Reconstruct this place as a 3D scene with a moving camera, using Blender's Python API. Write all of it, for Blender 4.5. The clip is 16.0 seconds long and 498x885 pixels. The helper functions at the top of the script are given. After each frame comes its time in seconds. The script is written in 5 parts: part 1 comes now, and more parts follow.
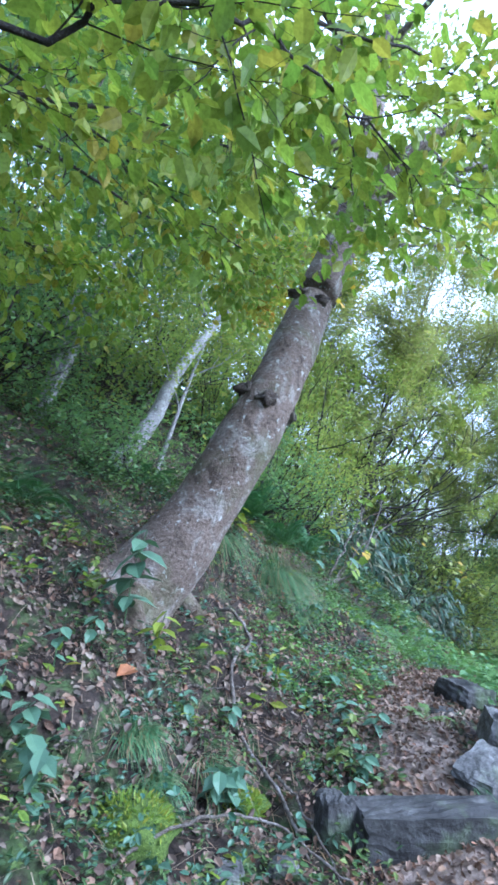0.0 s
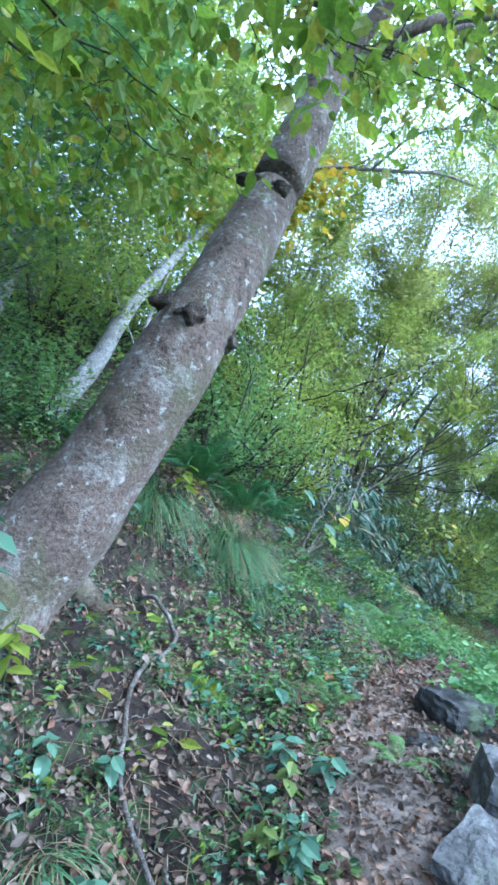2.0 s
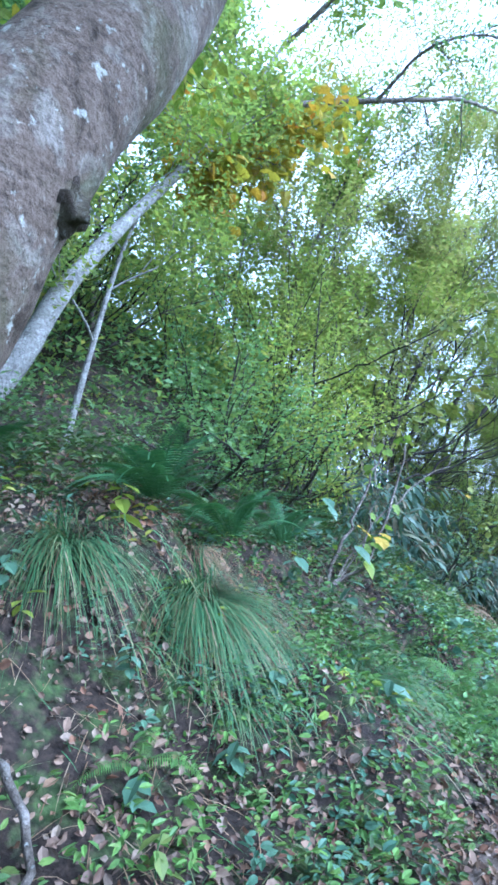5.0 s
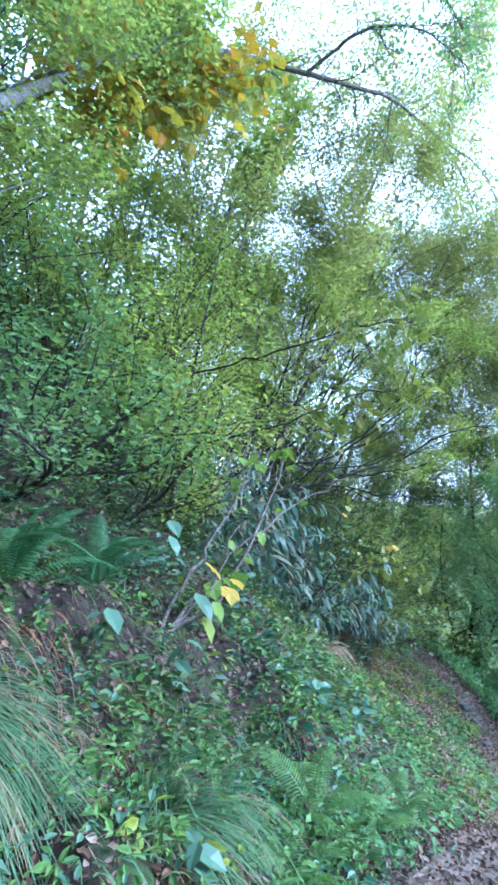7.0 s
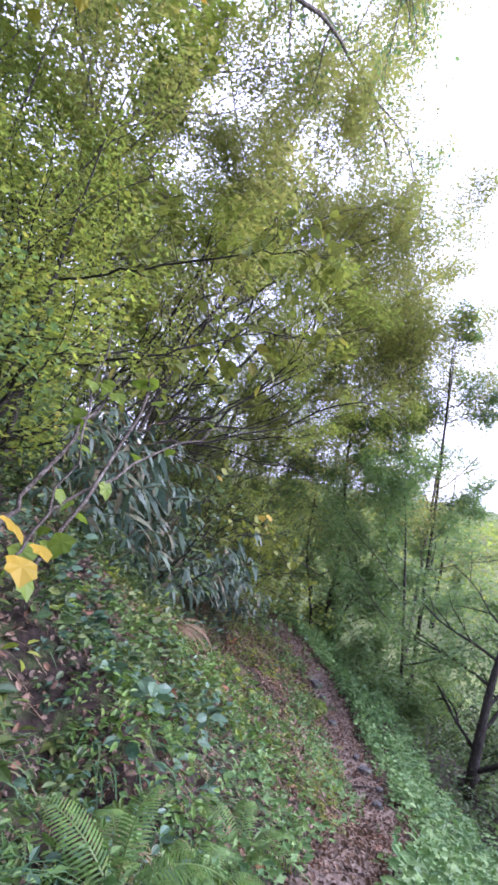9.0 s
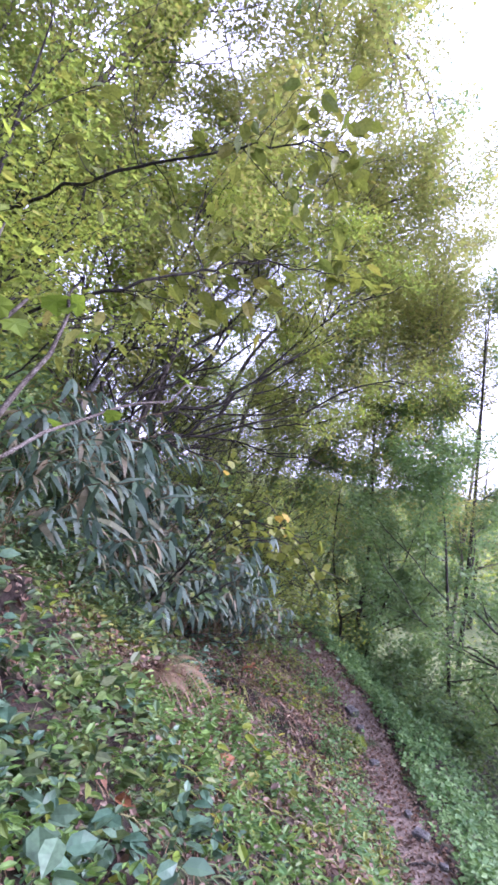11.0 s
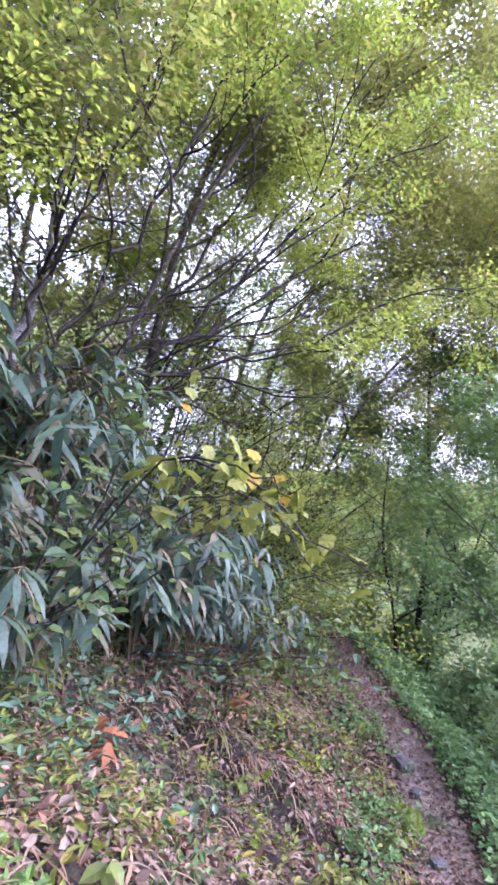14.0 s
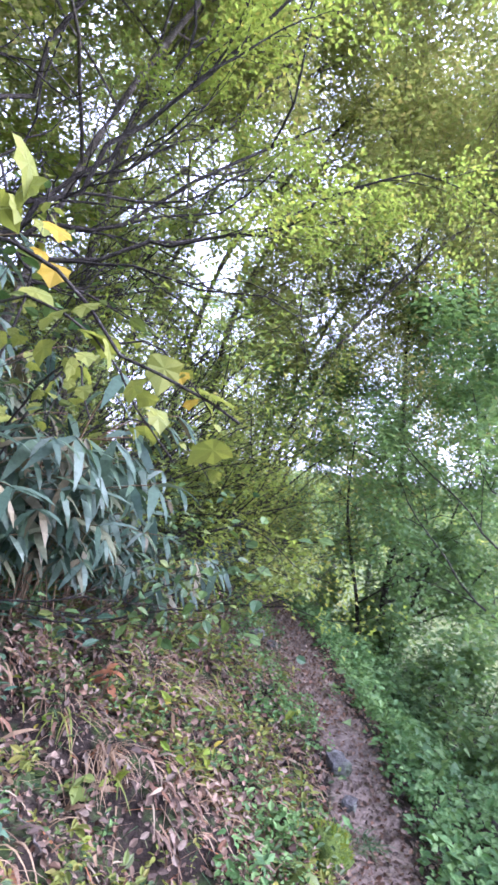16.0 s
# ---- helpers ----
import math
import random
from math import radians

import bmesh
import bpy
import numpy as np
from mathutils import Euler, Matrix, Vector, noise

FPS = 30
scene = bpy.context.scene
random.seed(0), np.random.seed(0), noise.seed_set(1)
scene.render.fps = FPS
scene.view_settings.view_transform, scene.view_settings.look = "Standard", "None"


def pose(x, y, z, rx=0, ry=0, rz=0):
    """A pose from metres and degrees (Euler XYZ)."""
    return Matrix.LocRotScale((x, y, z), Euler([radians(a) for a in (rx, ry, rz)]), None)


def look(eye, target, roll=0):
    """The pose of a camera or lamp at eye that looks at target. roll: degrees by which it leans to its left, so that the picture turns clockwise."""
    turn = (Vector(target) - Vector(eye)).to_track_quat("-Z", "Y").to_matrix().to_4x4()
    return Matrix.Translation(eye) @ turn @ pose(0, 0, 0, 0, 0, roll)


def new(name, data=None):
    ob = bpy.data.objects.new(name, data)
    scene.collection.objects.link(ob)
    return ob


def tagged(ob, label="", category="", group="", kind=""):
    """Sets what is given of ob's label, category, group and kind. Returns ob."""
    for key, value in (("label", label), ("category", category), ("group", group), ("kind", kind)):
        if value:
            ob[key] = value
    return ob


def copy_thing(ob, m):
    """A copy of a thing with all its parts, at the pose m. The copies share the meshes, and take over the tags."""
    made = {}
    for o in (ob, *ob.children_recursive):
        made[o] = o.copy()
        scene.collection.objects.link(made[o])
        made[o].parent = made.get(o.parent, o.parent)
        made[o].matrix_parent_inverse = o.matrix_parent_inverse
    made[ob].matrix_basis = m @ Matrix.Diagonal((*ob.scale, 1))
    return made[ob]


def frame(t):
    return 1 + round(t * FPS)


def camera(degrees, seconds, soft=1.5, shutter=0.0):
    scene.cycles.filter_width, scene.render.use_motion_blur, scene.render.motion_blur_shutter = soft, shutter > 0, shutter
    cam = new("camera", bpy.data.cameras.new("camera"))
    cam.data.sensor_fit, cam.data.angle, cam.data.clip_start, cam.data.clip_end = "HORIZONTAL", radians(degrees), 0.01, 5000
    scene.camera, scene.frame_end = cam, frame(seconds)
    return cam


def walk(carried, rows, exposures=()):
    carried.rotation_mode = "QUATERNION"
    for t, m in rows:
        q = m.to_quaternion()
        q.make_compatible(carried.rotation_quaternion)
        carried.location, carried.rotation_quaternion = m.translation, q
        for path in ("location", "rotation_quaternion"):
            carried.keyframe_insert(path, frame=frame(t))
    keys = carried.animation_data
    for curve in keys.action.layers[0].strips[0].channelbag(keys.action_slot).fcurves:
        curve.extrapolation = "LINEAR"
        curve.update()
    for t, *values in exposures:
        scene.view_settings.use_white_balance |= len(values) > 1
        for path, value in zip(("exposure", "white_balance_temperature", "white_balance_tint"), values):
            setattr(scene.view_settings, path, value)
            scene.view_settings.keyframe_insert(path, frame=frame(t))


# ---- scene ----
cam = camera(50.1, 16.0, 3.0)
PATH = [
    (0, (-1.199, -3.312, 1.366), (-1.015, -1.355, 1.736), 1.8),
    (0.5, (-0.968, -3.072, 1.205), (-0.785, -1.099, 1.478), 2.2),
    (1, (-0.75, -2.745, 1.456), (-0.567, -0.765, 1.668), 2.2),
    (1.5, (-0.768, -2.461, 1.452), (-0.585, -0.481, 1.66), 1.9),
    (2, (-0.65, -2.224, 1.458), (-0.449, -0.246, 1.671), 2.0),
    (2.5, (-0.493, -2.075, 1.467), (-0.281, -0.098, 1.679), 1.9),
    (3, (-0.417, -1.756, 1.325), (-0.264, 0.225, 1.552), 0.1),
    (3.5, (-0.338, -1.382, 1.477), (-0.192, 0.594, 1.745), -1.9),
    (3.7, (-0.264, -1.295, 1.478), (-0.095, 0.679, 1.748), -1.9),
    (5.8, (-0.004, 0.018, 1.677), (0.03, 2.01, 1.843), -3.6),
    (6, (0.057, 0.104, 1.64), (0.144, 2.096, 1.796), -2.4),
    (6.5, (0.253, 0.431, 1.753), (0.452, 2.415, 1.898), -0.1),
    (7, (0.351, 0.598, 1.839), (0.827, 2.533, 2.013), 3.1),
    (7.5, (0.387, 0.849, 1.826), (1.163, 2.682, 2.024), 6.1),
    (8, (0.428, 1.122, 1.821), (1.259, 2.935, 1.968), 7.8),
    (8.5, (0.642, 1.293, 1.793), (1.484, 3.104, 1.896), 9.2),
    (9, (0.812, 1.564, 1.727), (1.708, 3.35, 1.817), 9.3),
    (9.2, (0.879, 1.672, 1.751), (1.806, 3.441, 1.838), 9.4),
    (11.3, (1.822, 2.995, 1.568), (2.639, 4.818, 1.659), 6.9),
    (11.5, (1.993, 3.157, 1.556), (2.807, 4.982, 1.647), 7.0),
    (12, (2.304, 3.475, 1.449), (3.101, 5.307, 1.54), 6.7),
    (12.5, (2.576, 3.805, 1.383), (3.363, 5.642, 1.474), 6.8),
    (13, (2.924, 4.159, 1.252), (3.625, 6.03, 1.338), 6.8),
    (13.5, (3.219, 4.501, 1.107), (3.83, 6.405, 1.177), 5.7),
    (14, (3.477, 4.829, 1.033), (4.102, 6.728, 1.098), 4.6),
    (14.5, (3.874, 5.082, 0.817), (4.509, 6.977, 0.897), 4.0),
    (15, (4.102, 5.398, 0.654), (4.711, 7.302, 0.718), 5.9),
    (15.5, (4.387, 5.727, 0.489), (5.031, 7.619, 0.556), 6.5),
    (16, (4.682, 5.934, 0.294), (5.353, 7.817, 0.359), 6.6),
]

walk(cam, [(t, look(eye, target, roll)) for t, eye, target, roll in PATH],
     exposures=[(0, 2.1, 4680, 12), (2, 2.2, 4500, 4), (3.5, 2.22, 4450, 4), (6, 2.28, 4380, 12), (7.3, 2.1, 4400, 9), (8, 1.82, 4720, 12), (8.8, 1.83, 5450, 34), (12, 2.25, 5350, 45), (13.5, 2.42, 5350, 46), (16, 2.65, 5250, 34)])

# ---- world and sun: high thin cloud, light from the valley side ----
world = bpy.data.worlds.new("world")
scene.world = world
world.use_nodes = True
wn = world.node_tree
sky = wn.nodes.new("ShaderNodeTexSky")
sky.sky_type = "NISHITA"
sky.sun_disc = False
sky.sun_elevation = radians(33)
sky.sun_rotation = radians(107)
sky.air_density, sky.dust_density, sky.ozone_density = 1.0, 3.0, 1.0
cloud = wn.nodes.new("ShaderNodeMix")
cloud.data_type = "RGBA"
cloud.inputs[0].default_value = 0.7
cloud.inputs[7].default_value = (6.2, 6.4, 7.2, 1)
wn.links.new(sky.outputs[0], cloud.inputs[6])
wn.links.new(cloud.outputs[2], wn.nodes["Background"].inputs[0])
wn.nodes["Background"].inputs[1].default_value = 0.15
sun = new("sun", bpy.data.lights.new("sun", "SUN"))
sun.data.energy, sun.data.angle, sun.data.color = 2.1, radians(35), (1.0, 0.98, 0.95)
sun.matrix_world = look((0, 0, 26), (-38, 12, 0))

# ---- materials ----


def material(name, rough=0.8, metal=0.0):
    m = bpy.data.materials.new(name)
    m.use_nodes = True
    nt = m.node_tree
    b = nt.nodes["Principled BSDF"]
    b.inputs["Roughness"].default_value = rough
    b.inputs["Metallic"].default_value = metal
    b.inputs["Specular IOR Level"].default_value = 0.22
    return m, nt, b


def ramp(nt, fac, stops):
    r = nt.nodes.new("ShaderNodeValToRGB")
    e = r.color_ramp.elements
    while len(e) < len(stops):
        e.new(0.5)
    for k, (p, c) in zip(e, stops):
        k.position, k.color = p, (*c, 1)
    nt.links.new(fac, r.inputs[0])
    return r.outputs[0]


def noise_tex(nt, scale, detail=5.0, rough=0.55, distort=0.0, stretch=None):
    c = nt.nodes.new("ShaderNodeTexCoord")
    t = nt.nodes.new("ShaderNodeTexNoise")
    t.inputs["Scale"].default_value = scale
    t.inputs["Detail"].default_value = detail
    t.inputs["Roughness"].default_value = rough
    t.inputs["Distortion"].default_value = distort
    if stretch:
        mp = nt.nodes.new("ShaderNodeMapping")
        mp.inputs["Scale"].default_value = stretch
        nt.links.new(c.outputs["Object"], mp.inputs[0])
        nt.links.new(mp.outputs[0], t.inputs[0])
    else:
        nt.links.new(c.outputs["Object"], t.inputs[0])
    return t.outputs[0]


def mixcol(nt, fac, a, b, mode="MIX"):
    x = nt.nodes.new("ShaderNodeMix")
    x.data_type, x.blend_type = "RGBA", mode
    if isinstance(fac, float):
        x.inputs[0].default_value = fac
    else:
        nt.links.new(fac, x.inputs[0])
    for n, v in ((6, a), (7, b)):
        if isinstance(v, tuple):
            x.inputs[n].default_value = (*v, 1)
        else:
            nt.links.new(v, x.inputs[n])
    return x.outputs[2]


def bumped(nt, b, height, strength=0.4, dist=0.02):
    k = nt.nodes.new("ShaderNodeBump")
    k.inputs["Strength"].default_value, k.inputs["Distance"].default_value = strength, dist
    nt.links.new(height, k.inputs["Height"])
    nt.links.new(k.outputs[0], b.inputs["Normal"])


def leaf_material(name, stops, rough=0.45, through_light=0.35, glow=(1.1, 1.15, 0.75)):
    """A leaf: its colour differs from leaf to leaf, and light shines through it."""
    m, nt, b = material(name, rough)
    b.inputs["Specular IOR Level"].default_value = 0.2
    g = nt.nodes.new("ShaderNodeNewGeometry")
    col = ramp(nt, g.outputs["Random Per Island"], stops)
    spots = ramp(nt, noise_tex(nt, 60, 3), [(0.3, (0.72, 0.72, 0.72)), (0.6, (1.05, 1.05, 1.05))])
    broad = ramp(nt, noise_tex(nt, 0.55, 2), [(0.3, (0.75, 0.8, 0.8)), (0.7, (1.15, 1.1, 1.0))])
    col = mixcol(nt, 1.0, mixcol(nt, 1.0, col, spots, "MULTIPLY"), broad, "MULTIPLY")
    nt.links.new(col, b.inputs["Base Color"])
    t = nt.nodes.new("ShaderNodeBsdfTranslucent")
    nt.links.new(mixcol(nt, 1.0, col, glow, "MULTIPLY"), t.inputs[0])
    x = nt.nodes.new("ShaderNodeMixShader")
    x.inputs[0].default_value = through_light
    nt.links.new(b.outputs[0], x.inputs[1])
    nt.links.new(t.outputs[0], x.inputs[2])
    nt.links.new(x.outputs[0], nt.nodes["Material Output"].inputs[0])
    return m


def ramp_of(*cols):
    n = len(cols)
    return [(i / max(1, n - 1), c) for i, c in enumerate(cols)]


M = {}
M["canopy"] = leaf_material("canopy_leaf", ramp_of((0.18, 0.24, 0.07), (0.23, 0.30, 0.08), (0.28, 0.33, 0.08), (0.17, 0.24, 0.10), (0.33, 0.31, 0.09)), 0.6, 0.6)
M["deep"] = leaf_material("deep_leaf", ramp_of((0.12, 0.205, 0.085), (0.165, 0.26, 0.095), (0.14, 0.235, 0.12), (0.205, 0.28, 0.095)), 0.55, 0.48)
M["maple"] = leaf_material("maple_leaf", ramp_of((0.22, 0.29, 0.07), (0.27, 0.33, 0.07), (0.23, 0.30, 0.08), (0.33, 0.31, 0.08)), 0.6, 0.6)
M["russet"] = leaf_material("russet_leaf", ramp_of((0.26, 0.26, 0.115), (0.31, 0.32, 0.105), (0.23, 0.285, 0.105), (0.32, 0.275, 0.125)), 0.6, 0.58)
M["gold"] = leaf_material("yellow_leaf", ramp_of((0.40, 0.33, 0.035), (0.24, 0.27, 0.04), (0.42, 0.27, 0.03), (0.22, 0.26, 0.04), (0.42, 0.34, 0.03), (0.28, 0.29, 0.04), (0.45, 0.2, 0.03)), 0.5, 0.45, (1.1, 1.0, 0.6))
M["lime"] = leaf_material("pale_green_leaf", ramp_of((0.2, 0.27, 0.04), (0.14, 0.22, 0.035), (0.25, 0.28, 0.04), (0.17, 0.25, 0.04), (0.3, 0.26, 0.04)), 0.45, 0.45)
M["olive"] = leaf_material("olive_leaf", ramp_of((0.17, 0.2, 0.045), (0.2, 0.22, 0.05), (0.14, 0.18, 0.05), (0.23, 0.21, 0.05)), 0.55, 0.4)
M["herb"] = leaf_material("herb_leaf", ramp_of((0.040, 0.080, 0.028), (0.080, 0.128, 0.036), (0.056, 0.104, 0.044), (0.128, 0.160, 0.040), (0.032, 0.068, 0.032), (0.096, 0.120, 0.056)), 0.45, 0.25)
M["bluish"] = leaf_material("broad_waxy_leaf", ramp_of((0.048, 0.104, 0.068), (0.072, 0.136, 0.088), (0.096, 0.160, 0.104), (0.040, 0.080, 0.048)), 0.36, 0.2)
M["fern"] = leaf_material("fern_leaf", ramp_of((0.045, 0.108, 0.045), (0.06, 0.138, 0.055), (0.08, 0.16, 0.055)), 0.45, 0.25)
M["brightfern"] = leaf_material("bright_fern_leaf", ramp_of((0.09, 0.17, 0.04), (0.12, 0.21, 0.05), (0.07, 0.14, 0.045), (0.14, 0.2, 0.05)), 0.45, 0.3)
M["grass"] = leaf_material("sedge_blade", ramp_of((0.045, 0.111, 0.049), (0.066, 0.139, 0.061), (0.090, 0.156, 0.070), (0.180, 0.172, 0.082)), 0.5, 0.25)
M["verge"] = leaf_material("verge_leaf", ramp_of((0.08, 0.17, 0.06), (0.12, 0.22, 0.075), (0.16, 0.26, 0.09), (0.06, 0.125, 0.05)), 0.55, 0.3)
M["dryblade"] = leaf_material("dry_blade", ramp_of((0.2, 0.135, 0.08), (0.28, 0.2, 0.125), (0.14, 0.085, 0.055), (0.34, 0.28, 0.2)), 0.7, 0.2, (1, 0.9, 0.7))
M["sasa"] = leaf_material("bamboo_leaf", ramp_of((0.035, 0.065, 0.045), (0.05, 0.085, 0.06), (0.085, 0.125, 0.10), (0.055, 0.095, 0.05), (0.17, 0.14, 0.09), (0.04, 0.075, 0.05), (0.06, 0.10, 0.06), (0.14, 0.17, 0.15)), 0.48, 0.2)
M["dead"] = leaf_material("dead_leaf", ramp_of((0.095, 0.062, 0.045), (0.155, 0.106, 0.08), (0.21, 0.152, 0.115), (0.165, 0.088, 0.055), (0.05, 0.035, 0.028), (0.24, 0.19, 0.15), (0.12, 0.086, 0.068), (0.065, 0.046, 0.037), (0.19, 0.122, 0.078)), 0.75, 0.1, (1, 0.9, 0.7))
M["orangedead"] = leaf_material("orange_dead_leaf", ramp_of((0.27, 0.115, 0.05), (0.2, 0.085, 0.04)), 0.7, 0.15, (1, 0.9, 0.7))


def attribute(nt, name):
    n = nt.nodes.new("ShaderNodeAttribute")
    n.attribute_name = name
    return n.outputs["Fac"]


def ground_material():
    """Dark soil under litter; bare trodden earth where the path runs; green growth farther out."""
    m, nt, b = material("soil_and_litter", 0.92)
    big, fine, mid = noise_tex(nt, 0.9, 4), noise_tex(nt, 26, 8, 0.65), noise_tex(nt, 6, 5, 0.6)
    soil = ramp(nt, fine, [(0.25, (0.007, 0.005, 0.004)), (0.5, (0.021, 0.0155, 0.012)), (0.75, (0.058, 0.042, 0.032))])
    green = ramp(nt, fine, [(0.3, (0.02, 0.04, 0.012)), (0.7, (0.065, 0.11, 0.03))])
    near = mixcol(nt, ramp(nt, mid, [(0.48, (0, 0, 0)), (0.64, (0.75, 0.75, 0.75))]), soil, green)
    worn = ramp(nt, noise_tex(nt, 34, 8, 0.7), [(0.25, (0.07, 0.055, 0.045)), (0.5, (0.17, 0.135, 0.11)), (0.8, (0.3, 0.25, 0.21))])
    edge = nt.nodes.new("ShaderNodeMath")
    edge.operation = "ADD"
    nt.links.new(attribute(nt, "trodden"), edge.inputs[0])
    nt.links.new(mid, edge.inputs[1])
    c = mixcol(nt, ramp(nt, edge.outputs[0], [(0.85, (0, 0, 0)), (1.0, (1, 1, 1))]), near, worn)
    leafy = ramp(nt, noise_tex(nt, 5, 8, 0.7), [(0.3, (0.04, 0.06, 0.02)), (0.5, (0.10, 0.13, 0.045)), (0.72, (0.2, 0.22, 0.08))])
    leafy = mixcol(nt, 1.0, leafy, ramp(nt, noise_tex(nt, 0.25, 6, 0.6), [(0.35, (0.7, 0.75, 0.7)), (0.65, (1.3, 1.25, 1.1))]), "MULTIPLY")
    c = mixcol(nt, attribute(nt, "overgrown"), c, leafy)
    tone = ramp(nt, big, [(0.3, (0.75, 0.75, 0.75)), (0.7, (1.15, 1.1, 1.05))])
    nt.links.new(mixcol(nt, 1.0, c, tone, "MULTIPLY"), b.inputs["Base Color"])
    bumped(nt, b, fine, 0.8, 0.03)
    return m


def bark_material(name, dark, mid, pale, lichen=0.6, green=0.3, scale=1.0):
    """Smooth grey bark with pale blotches, dark specks and a breath of moss."""
    m, nt, b = material(name, 0.82)
    blot = noise_tex(nt, 5.5 * scale, 6, 0.62, 0.6, (1, 1, 0.75))
    speck = noise_tex(nt, 42 * scale, 6, 0.7)
    rings = noise_tex(nt, 9 * scale, 4, 0.6, 0.3, (0.5, 0.5, 4.0))
    base = ramp(nt, blot, [(0.32, dark), (0.44, mid), (0.52, mid), (0.64, pale)])
    base = mixcol(nt, 1.0, base, ramp(nt, speck, [(0.3, (0.34, 0.31, 0.29)), (0.5, (1, 0.98, 0.96)), (0.72, (1.4, 1.42, 1.42))]), "MULTIPLY")
    base = mixcol(nt, 1.0, base, ramp(nt, rings, [(0.35, (0.82, 0.8, 0.78)), (0.55, (1.05, 1.05, 1.05))]), "MULTIPLY")
    lich = ramp(nt, noise_tex(nt, 19 * scale, 6, 0.65), [(0.60, (0, 0, 0)), (0.66, (lichen, lichen, lichen))])
    base = mixcol(nt, lich, base, (0.47, 0.5, 0.47))
    moss = ramp(nt, noise_tex(nt, 2.2 * scale, 6, 0.65), [(0.52, (0, 0, 0)), (0.72, (green, green, green))])
    base = mixcol(nt, moss, base, (0.07, 0.085, 0.03))
    nt.links.new(base, b.inputs["Base Color"])
    bumped(nt, b, mixcol(nt, 0.35, speck, blot), 1.0, 0.035)
    return m


def stone_material(name, k):
    m, nt, b = material(name, 0.68)
    big, fine = noise_tex(nt, 7, 6, 0.6), noise_tex(nt, 55, 6, 0.7)
    c = ramp(nt, big, [(0.3, (0.02 * k, 0.0195 * k, 0.019 * k)), (0.5, (0.055 * k, 0.053 * k, 0.05 * k)), (0.7, (0.13 * k, 0.128 * k, 0.122 * k))])
    c = mixcol(nt, 1.0, c, ramp(nt, fine, [(0.3, (0.6, 0.6, 0.6)), (0.7, (1.2, 1.2, 1.2))]), "MULTIPLY")
    moss = ramp(nt, noise_tex(nt, 3.1, 5, 0.6), [(0.52, (0, 0, 0)), (0.68, (0.75, 0.75, 0.75))])
    nt.links.new(mixcol(nt, moss, c, (0.06, 0.085, 0.03)), b.inputs["Base Color"])
    bumped(nt, b, mixcol(nt, 0.4, big, fine), 0.7, 0.03)
    return m


def moss_material():
    m, nt, b = material("moss", 0.95)
    fine = noise_tex(nt, 90, 6, 0.7)
    c = ramp(nt, fine, [(0.3, (0.03, 0.05, 0.01)), (0.55, (0.10, 0.15, 0.025)), (0.75, (0.2, 0.24, 0.05))])
    nt.links.new(c, b.inputs["Base Color"])
    bumped(nt, b, fine, 1.0, 0.03)
    return m


M["ground"], M["stone"], M["moss"] = ground_material(), stone_material("lichened_stone", 0.6), moss_material()
M["palestone"] = stone_material("pale_stone", 1.6)
M["beech"] = bark_material("beech_bark", (0.045, 0.032, 0.023), (0.12, 0.093, 0.075), (0.21, 0.192, 0.175), 0.55, 0.7)
M["rootbark"] = bark_material("mossy_root_bark", (0.025, 0.018, 0.012), (0.065, 0.048, 0.034), (0.12, 0.10, 0.08), 0.2, 0.8)
M["palebark"] = bark_material("pale_bark", (0.11, 0.11, 0.108), (0.2, 0.2, 0.195), (0.3, 0.3, 0.3), 0.5, 0.2)
M["darkbark"] = bark_material("dark_twig_bark", (0.015, 0.012, 0.011), (0.032, 0.027, 0.023), (0.065, 0.058, 0.052), 0.12, 0.2, 2)
M["greybark"] = bark_material("grey_shrub_bark", (0.045, 0.038, 0.032), (0.11, 0.095, 0.08), (0.22, 0.2, 0.18), 0.4, 0.25, 2)
M["knot"] = bark_material("burl_bark", (0.02, 0.015, 0.012), (0.05, 0.038, 0.03), (0.10, 0.085, 0.07), 0.2, 0.4, 2)

# ---- mesh helpers ----
rng = np.random.default_rng(7)


def mesh_from(name, verts, faces, mat, smooth=True):
    """verts (n, 3); faces (m, k), all of one size."""
    me = bpy.data.meshes.new(name)
    verts, faces = np.asarray(verts, np.float32), np.asarray(faces, np.int32)
    k = faces.shape[1]
    me.vertices.add(len(verts))
    me.vertices.foreach_set("co", verts.ravel())
    me.loops.add(faces.size)
    me.loops.foreach_set("vertex_index", faces.ravel())
    me.polygons.add(len(faces))
    me.polygons.foreach_set("loop_start", np.arange(0, faces.size, k, dtype=np.int32))
    me.polygons.foreach_set("use_smooth", np.full(len(faces), smooth))
    me.materials.append(mat)
    me.update(calc_edges=True)
    return me


def part(name, me, parent, label=""):
    ob = new(name, me)
    ob.parent = parent
    return tagged(ob, label) if label else ob


def thing(name, base, label, category, group="", kind=""):
    ob = new(name)
    ob.location = base
    ob.empty_display_size = 0.2
    bpy.context.view_layer.update()
    return tagged(ob, label, category, group, kind)


def unit(v):
    v = np.asarray(v, float)
    return v / np.maximum(np.linalg.norm(v, axis=-1, keepdims=True), 1e-9)


